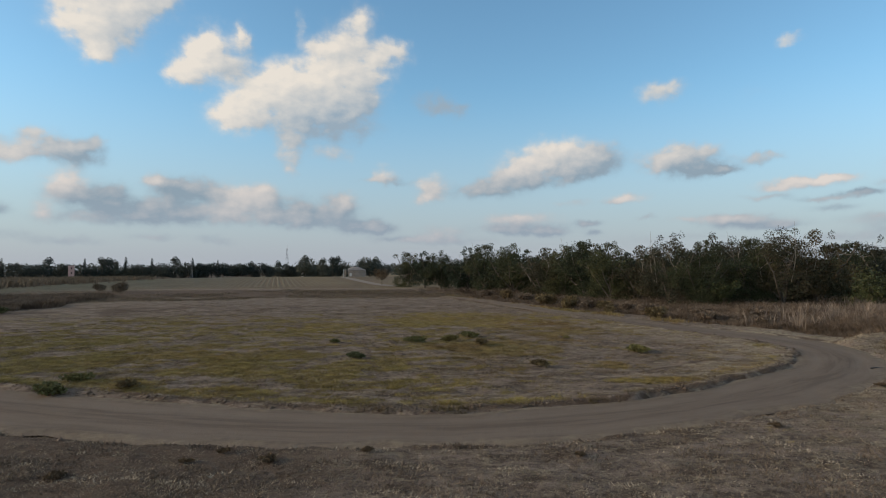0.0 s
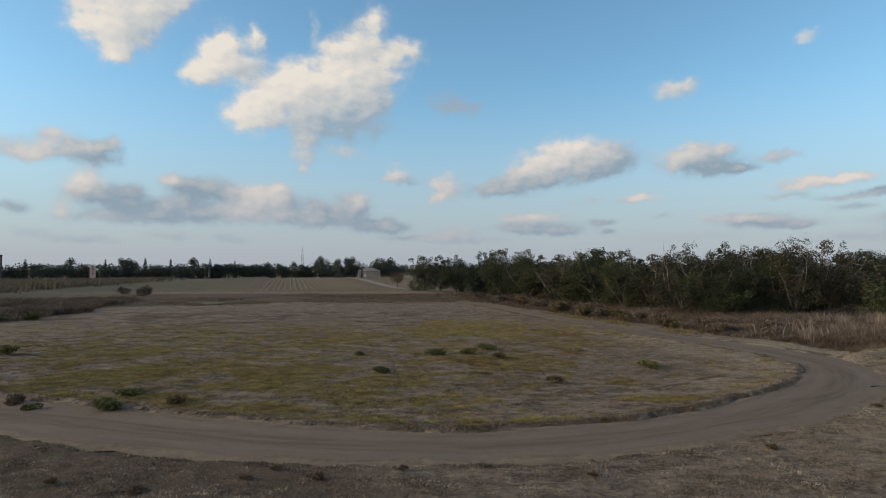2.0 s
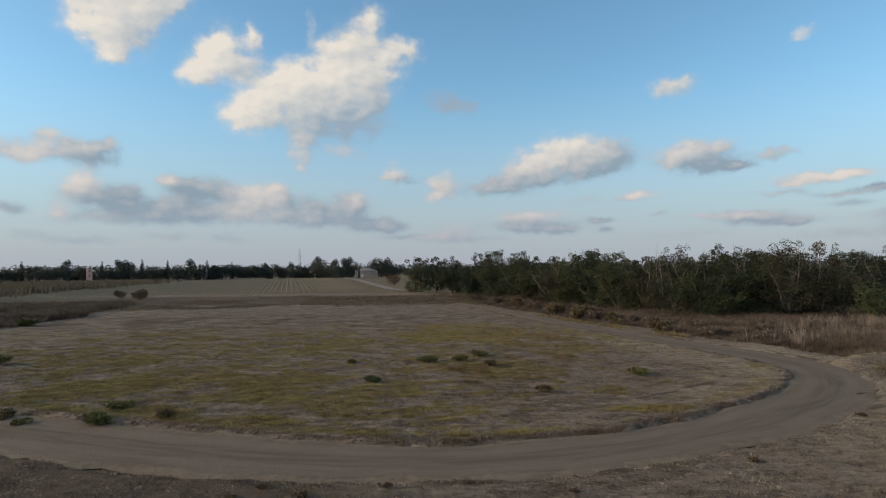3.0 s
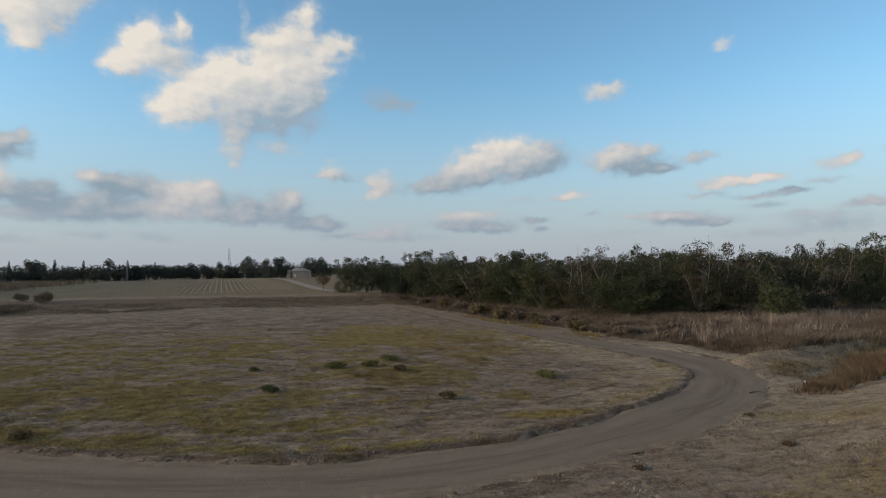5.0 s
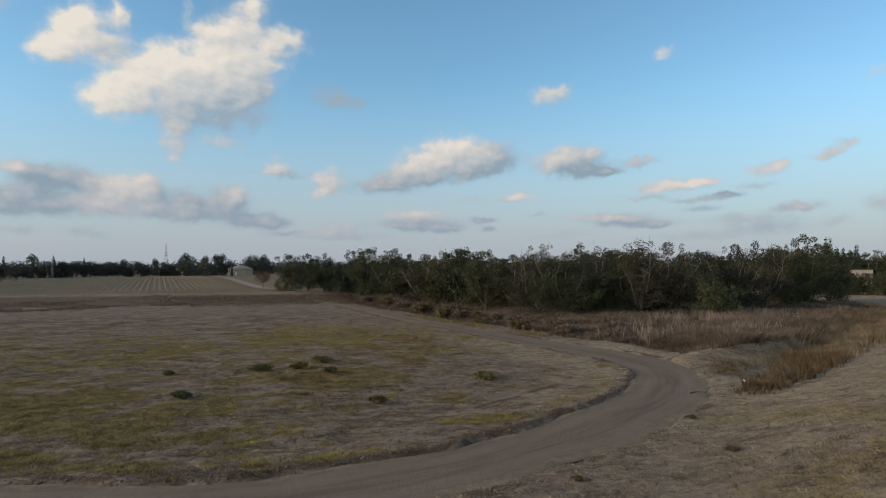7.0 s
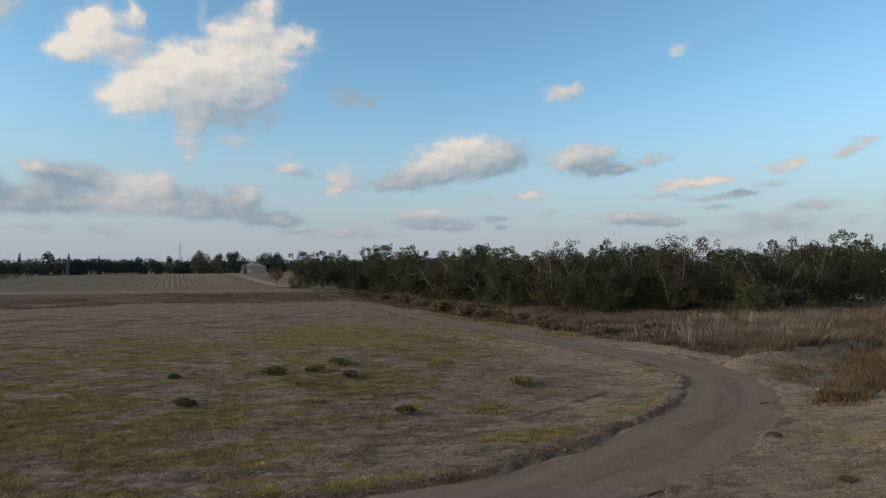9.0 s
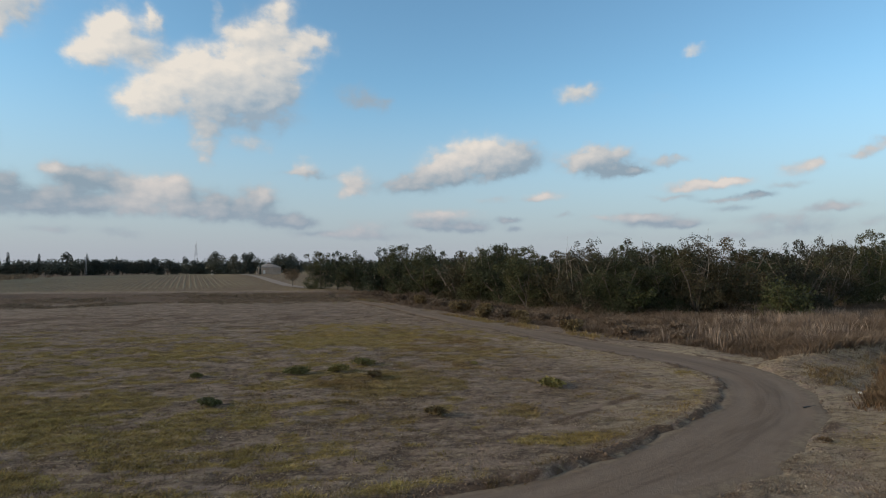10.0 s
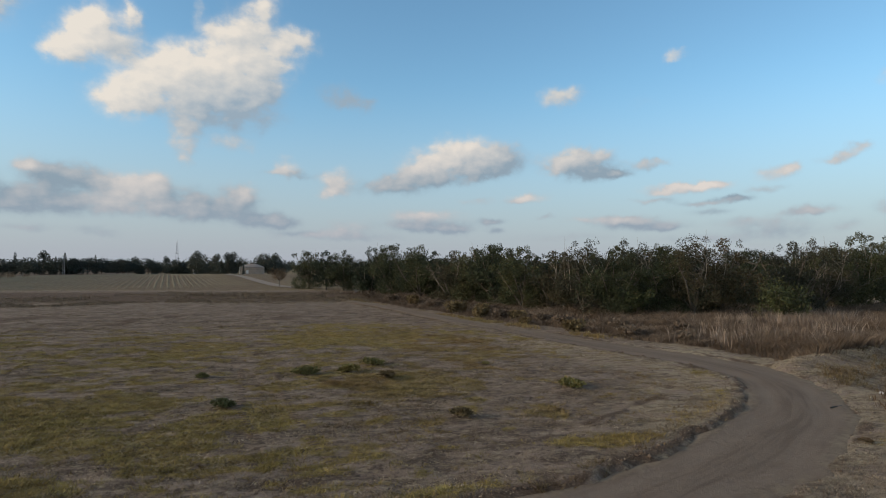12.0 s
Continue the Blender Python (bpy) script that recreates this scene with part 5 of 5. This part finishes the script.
def build_far_trees():
    rng = np.random.default_rng(9)
    kinds = [far_tree("cypress", 401, 10, 2.2, 700, "cypress", "slim dark cypress in the distant tree line"),
             far_tree("pine_tree", 402, 10, 6.5, 900, "pine", "ragged dark pine in the distant tree line"),
             far_tree("far_tree", 403, 7, 8.5, 1000, "round", "broad dark tree in the distant tree line"),
             far_tree("far_tree", 404, 6, 7.0, 900, "round", "low rounded tree in the distant tree line")]
    sizes, used = (10.0, 10.0, 7.0, 6.0), set()

    def put(k, azimuth, away, tall):
        x, y = away * math.sin(radians(azimuth)), away * math.cos(radians(azimuth))
        plant(kinds[k], x, y, rng.uniform(0, 360), tall / sizes[k], k not in used, 0.1)
        used.add(k)
    # a broken row, from far out to the side up to the tank
    a = -58.0
    while a < -9.9:
        away = 330 + 60 * float(value_noise(np.array([a / 6]), np.array([0.5]), 3)[0])
        tall_part = a < -22
        k = int(rng.choice([0, 1, 2, 3], p=[0.25, 0.22, 0.33, 0.2] if tall_part else [0.03, 0.07, 0.45, 0.45]))
        put(k, a, away, rng.uniform(7.5, 11.5) if k < 2 else rng.uniform(5.6, 8.2))
        a += rng.uniform(0.25, 0.6)
    for az, away, k, tall in ((-12.2, 350, 1, 12.0), (-11.9, 352, 2, 10.5), (-10.6, 345, 1, 10.5), (-9.6, 362, 1, 11.5), (-9.2, 364, 1, 12.0), (-8.9, 368, 2, 9.5), (-6.6, 365, 2, 10.5), (-6.1, 360, 2, 11.5), (-5.6, 362, 1, 11.5), (-5.3, 358, 2, 9.0), (-4.6, 355, 2, 7.0)):
        put(k, az, away, tall)
    put(0, -8.25, 325, 5.6)
    # a windbreak behind the orchard's gap
    a = 40.5
    while a < 47.0:
        put(0 if rng.uniform() < 0.75 else 1, a, 250 + rng.uniform(-8, 8), rng.uniform(10.0, 13.5))
        a += rng.uniform(0.22, 0.5)
    # far woods behind everything, past counting
    x = rng.uniform(-460, 500, 5200)
    y = 440 + rng.uniform(0, 90, 5200) - 0.12 * np.abs(x)
    keep = (x < 90) | (x > 120)
    x, y = x[keep], y[keep]
    lobes = [(a, b, rng.uniform(0.8, 7.2) + 2.2 * value_noise(np.array([a / 23]), np.array([0.0]), 8)[0], rng.uniform(2.0, 3.2), 0.8) for a, b in zip(x, y)]
    v, f = leaf_cloud(rng, lobes, 40000, 1.4)
    tagged(mesh_object("far_woods", v, f, M_FAR_HAZED), "dark distant woods along the horizon", "woods", kind="stuff")


build_far_trees()


def box(bm, x0, y0, z0, x1, y1, z1):
    bmesh.ops.create_cube(bm, size=1.0, matrix=Matrix.Translation(((x0 + x1) / 2, (y0 + y1) / 2, (z0 + z1) / 2)) @ Matrix.Diagonal((x1 - x0, y1 - y0, z1 - z0, 1)))


def part(name, bm, material, parent, label=""):
    me = bpy.data.meshes.new(name)
    bm.to_mesh(me)
    bm.free()
    me.materials.append(material)
    ob = new(name, me)
    ob.parent = parent
    return tagged(ob, label)


def boxes(name, material, parent, *sizes, label="", bevel=0.0):
    bm = bmesh.new()
    for s in sizes:
        box(bm, *s)
    if bevel:
        bmesh.ops.bevel(bm, geom=bm.edges[:], offset=bevel, segments=1, affect="EDGES")
    return part(name, bm, material, parent, label)


M_SHED = plain_material("weathered_sheet_wall", (0.3, 0.235, 0.19), (0.37, 0.295, 0.24), 0.4, 0.7, 0.2)
M_SHED_ROOF = plain_material("weathered_sheet_roof", (0.24, 0.195, 0.165), (0.3, 0.245, 0.205), 0.5, 0.7, 0.2)
M_WHITE = plain_material("white_paint", (0.5, 0.48, 0.45), (0.6, 0.57, 0.54), 0.8, 0.6)
M_PINK = plain_material("pink_plaster", (0.5, 0.33, 0.3), (0.56, 0.38, 0.34), 0.3, 0.85)
M_CONCRETE = plain_material("dark_concrete", (0.08, 0.075, 0.072), (0.12, 0.112, 0.105), 0.4, 0.9)
M_STEEL = plain_material("galvanised_steel", (0.22, 0.22, 0.23), (0.3, 0.3, 0.31), 2.0, 0.5, 0.5, 0.6)
M_GLASS = plain_material("dark_window", (0.03, 0.035, 0.04), (0.05, 0.055, 0.06), 1.0, 0.15, 0.5)


def ring(bm, radius, z, sides=40):
    return [bm.verts.new((radius * math.cos(2 * math.pi * k / sides), radius * math.sin(2 * math.pi * k / sides), z)) for k in range(sides)]


def turned(name, material, parent, profile, label=""):
    """A round part from its profile of (radius, height), closed below and above."""
    bm = bmesh.new()
    rings = [ring(bm, r, z) for r, z in profile]
    for a, b in zip(rings, rings[1:]):
        for k in range(len(a)):
            bm.faces.new((a[k], a[(k + 1) % len(a)], b[(k + 1) % len(a)], b[k]))
    bm.faces.new(rings[0][::-1])
    bm.faces.new(rings[-1])
    return part(name, bm, material, parent, label)


def build_storage_tank():
    tank = new("storage_tank")
    wall = turned("wall", M_SHED, tank, ((7.3, -0.4), (7.3, 3.95)))
    for z in (1.3, 2.6, 3.8):
        turned("wall_band", M_SHED_ROOF, wall, ((7.303, z - 0.06), (7.36, z - 0.05), (7.36, z + 0.05), (7.303, z + 0.06)))
    roof = turned("roof", M_SHED_ROOF, tank, ((7.303, 3.953), (7.55, 3.96), (7.55, 4.1), (5.0, 5.2), (2.4, 6.1), (1.3, 6.3)))
    turned("roof_vent", M_CONCRETE, roof, ((1.2, 6.303), (1.2, 6.8), (1.35, 6.85), (0.4, 7.15)))
    pipe = [(-7.75, -1.2, -0.3), (-7.75, -1.2, 3.6), (-7.6, -1.2, 4.6)]
    verts, faces = [], []
    tube(verts, faces, pipe, [0.16, 0.16, 0.14], 8)
    mesh_object("filling_pipe", verts, faces, M_WHITE, tank)
    boxes("door", M_WHITE, tank, (-3.6, -7.0, 0.0, -2.2, -6.2, 2.2), label="white steel door", bevel=0.04)
    tank.matrix_world = pose(-45.4, 346, ground_at(-45.4, 346) + 0.35, 0, 0, 6) @ Matrix.Diagonal((0.86, 0.86, 0.86, 1))
    tagged(tank, "round tan storage tank with a shallow conical roof", "storage tank")
    hut = new("pump_hut")
    boxes("wall", M_WHITE, hut, (-1.3, -1.2, -0.3, 1.3, 1.2, 2.5), bevel=0.04)
    boxes("roof", M_SHED_ROOF, hut, (-1.5, -1.4, 2.503, 1.5, 1.4, 2.68), bevel=0.03)
    boxes("door", M_STEEL, hut, (-0.5, -1.28, 0.0, 0.45, -1.203, 2.0))
    hut.matrix_world = pose(-75, 344, ground_at(-75, 344) + 0.2, 0, 0, 15)
    tagged(hut, "small white pump hut beside the crop field", "hut")


def build_tower_house():
    house = new("pink_house")
    boxes("wall", M_PINK, house, (-1.5, -2.4, -0.3, 1.5, 2.4, 7.0), bevel=0.05)
    boxes("roof", M_CONCRETE, house, (-1.6, -2.5, 7.0, 1.6, 2.5, 7.15), bevel=0.03)
    for z in (2.9, 5.2):
        win = boxes("window", M_PINK, house, (-0.36, -2.46, z - 0.08, 0.36, -2.403, z + 0.98))
        boxes("pane", M_GLASS, win, (-0.28, -2.49, z, 0.28, -2.463, z + 0.9))
    house.matrix_world = pose(-170.7, 280.3, ground_at(-170.7, 280.3), 0, 0, 32) @ Matrix.Diagonal((0.8, 0.8, 0.95, 1))
    tagged(house, "pink plastered house rising between the far trees", "house")


def build_water_tower():
    tower = new("water_tower")
    for x in (-1.1, 1.1):
        for y in (-1.1, 1.1):
            boxes("leg", M_CONCRETE, tower, (x - 0.25, y - 0.25, -0.3, x + 0.25, y + 0.25, 5.8))
    tank = boxes("tank", M_CONCRETE, tower, (-1.5, -1.5, 5.8, 1.5, 1.5, 11.6), bevel=0.08)
    for z in (6.6, 8.2, 9.8):
        boxes("louvre", M_SHED, tank, (-1.1, -1.56, z, 1.1, -1.503, z + 0.9))
    boxes("roof_slab", M_CONCRETE, tower, (-1.7, -1.7, 11.6, 1.7, 1.7, 11.85))
    tower.matrix_world = pose(-200.8, 259.4, ground_at(-200.8, 259.4), 0, 0, 38)
    tagged(tower, "square grey concrete water tower beyond the reeds", "water tower")


def lattice_mast(name, x, y, tall, wide, arms, label, category):
    mast = new(name)
    top = wide * 0.3
    for sx, sy in ((-1, -1), (1, -1), (1, 1), (-1, 1)):
        verts, faces = [], []
        tube(verts, faces, [(sx * wide / 2, sy * wide / 2, -0.2), (sx * top / 2, sy * top / 2, tall)], [0.06, 0.05], 4)
        mesh_object("leg", verts, faces, M_STEEL, mast)
    n = 12
    for i in range(n):
        t0, t1 = i / n, (i + 1) / n
        w0, w1 = (wide + (top - wide) * t0) / 2, (wide + (top - wide) * t1) / 2
        verts, faces = [], []
        for k in range(4):
            c, s = ((-1, -1), (1, -1), (1, 1), (-1, 1))[k], ((1, -1), (1, 1), (-1, 1), (-1, -1))[k]
            tube(verts, faces, [(c[0] * w0, c[1] * w0, t0 * tall), (s[0] * w1, s[1] * w1, t1 * tall)], [0.03, 0.03], 4)
        mesh_object("brace", verts, faces, M_STEEL, mast)
    for z, half in arms:
        boxes("cross_arm", M_STEEL, mast, (-half, -0.12, z - 0.12, half, 0.12, z + 0.12))
    verts, faces = [], []
    tube(verts, faces, [(0, 0, tall - 0.3), (0, 0, tall + 2.2)], [0.06, 0.03], 5)
    mesh_object("aerial", verts, faces, M_STEEL, mast)
    mast.matrix_world = pose(x, y, ground_at(x, y), 0, 0, 20)
    return tagged(mast, label, category)


build_storage_tank()
build_tower_house()
build_water_tower()
lattice_mast("radio_mast", -99.9, 406, 19.0, 2.2, ((12.5, 1.0), (14.5, 0.8)), "slender grey lattice radio mast behind the far trees", "mast")
lattice_mast("power_pylon", -127.4, 312.9, 9.2, 0.9, ((7.6, 1.2), (8.8, 0.9)), "small steel power pylon among the far trees", "pylon")


def build_white_house():
    house = new("pale_house")
    boxes("wall", M_PALE_WALL, house, (-2.2, -2.2, -0.3, 2.2, 2.2, 4.7), bevel=0.04)
    boxes("roof", M_CONCRETE, house, (-2.4, -2.4, 4.7, 2.4, 2.4, 4.9), bevel=0.03)
    for x in (-1.4, 1.2):
        win = boxes("window", M_SHED, house, (x - 0.5, -2.26, 2.9, x + 0.5, -2.203, 4.1))
        boxes("pane", M_GLASS, win, (x - 0.4, -2.29, 3.0, x + 0.4, -2.263, 4.0))
    house.matrix_world = pose(114.8, 106.6, ground_at(114.8, 106.6), 0, 0, -42)
    tagged(house, "pale plastered farmhouse half hidden among trees", "house")


M_PALE_WALL = plain_material("pale_plaster", (0.3, 0.255, 0.225), (0.37, 0.32, 0.28), 0.5, 0.85)
build_white_house()


def build_rows():
    """The ploughed field's ridges, past counting by eye, and the pale farm track beside it."""
    d, p = np.array((-0.252, 0.968)), np.array((0.968, 0.252))
    v, f = [], []
    s = np.linspace(0, 1, 46)
    for i in range(90):
        start = np.array((-20.0, 150.0)) - p * 1.36 * i - d * (0.42 * 1.36 * i)
        length = 185 - 0.2 * i
        wob = 0.25 * (fbm(s * 14 + i, s * 0 + i, 33, 2) - 0.5)
        cx, cy = start[0] + d[0] * s * length + p[0] * wob, start[1] + d[1] * s * length + p[1] * wob
        z = height(cx, cy)
        rise = (0.07 + 0.1 * (fbm(s * 40, s * 0 + i * 3.1, 34, 2) - 0.3)) * step(0.0, 0.08, s) * step(1.0, 0.95, s)
        b = len(v)
        for k in range(len(s)):
            for off, up in ((-0.36, -0.05), (-0.11, rise[k]), (0.11, rise[k]), (0.36, -0.05)):
                v.append((cx[k] + p[0] * off, cy[k] + p[1] * off, z[k] + up))
        f += [(b + k * 4 + j, b + k * 4 + j + 1, b + k * 4 + j + 5, b + k * 4 + j + 4) for k in range(len(s) - 1) for j in range(3)]
    ob = mesh_object("crop_rows", np.array(v), np.array(f), M_ROWS)
    tagged(ob, "pale straw ridges of a harvested row crop", "crop rows", kind="stuff")
    line = catmull([(-9, 140, 1.4), (-14, 152, 1.6), (-30, 215, 1.7), (-48, 290, 1.7), (-58, 338, 1.7)], 4.0)
    n = np.gradient(line[:, :2], axis=0)
    n = np.stack([-n[:, 1], n[:, 0]], 1) / np.linalg.norm(n, axis=1)[:, None]
    u = np.linspace(-1, 1, 5)
    x, y = line[:, None, 0] + n[:, None, 0] * u * line[:, None, 2], line[:, None, 1] + n[:, None, 1] * u * line[:, None, 2]
    z = height(x.ravel(), y.ravel()) + 0.12
    k = 5
    faces = np.array([(i * k + j, i * k + j + 1, (i + 1) * k + j + 1, (i + 1) * k + j) for i in range(len(line) - 1) for j in range(k - 1)])
    ob = mesh_object("farm_track", np.stack([x.ravel(), y.ravel(), z], 1), faces, M_TRACK, smooth=True)
    tagged(ob, "pale dusty farm track leading to the storage tank", "track", kind="structure")


M_ROWS = plain_material("straw_ridges", (0.135, 0.103, 0.056), (0.19, 0.145, 0.08), 0.12)
M_TRACK = plain_material("pale_dust", (0.205, 0.16, 0.124), (0.25, 0.198, 0.154), 0.6)
build_rows()


# ---- litter ----
def crumpled_bag(x, y, size, turn):
    rng = np.random.default_rng(int(abs(x * 10)))
    bm = bmesh.new()
    bmesh.ops.create_icosphere(bm, subdivisions=2, radius=0.5)
    for v in bm.verts:
        v.co *= rng.uniform(0.7, 1.15)
        v.co.z *= 0.45
    me = bpy.data.meshes.new("plastic_bag")
    bm.to_mesh(me)
    bm.free()
    me.materials.append(M_WHITE)
    ob = new("plastic_bag", me)
    ob.matrix_world = pose(x, y, ground_at(x, y) + 0.16 * size, 0, 0, turn) @ Matrix.Diagonal((size, size * 0.7, size, 1))
    tagged(ob, "crumpled white plastic bag lying by the ditch", "litter", "litter")


crumpled_bag(23.6, 26.5, 0.28, 20)
crumpled_bag(38.4, 33.4, 0.26, 70)


def fallen_stick(x, y, length, turn):
    rng = np.random.default_rng(5)
    verts, faces = [], []
    tube(verts, faces, grow(rng, (0, 0, 0), (1, 0, 0.02), length, 0.08, 6), np.linspace(0.035, 0.02, 7), 6)
    ob = mesh_object("fallen_stick", verts, faces, M_CONCRETE, smooth=True)
    ob.matrix_world = pose(x, y, ground_at(x, y) + 0.12, 0, 0, turn)
    tagged(ob, "dark dry stick lying at the road's edge", "stick")


fallen_stick(19.2, 24.6, 0.9, 25)
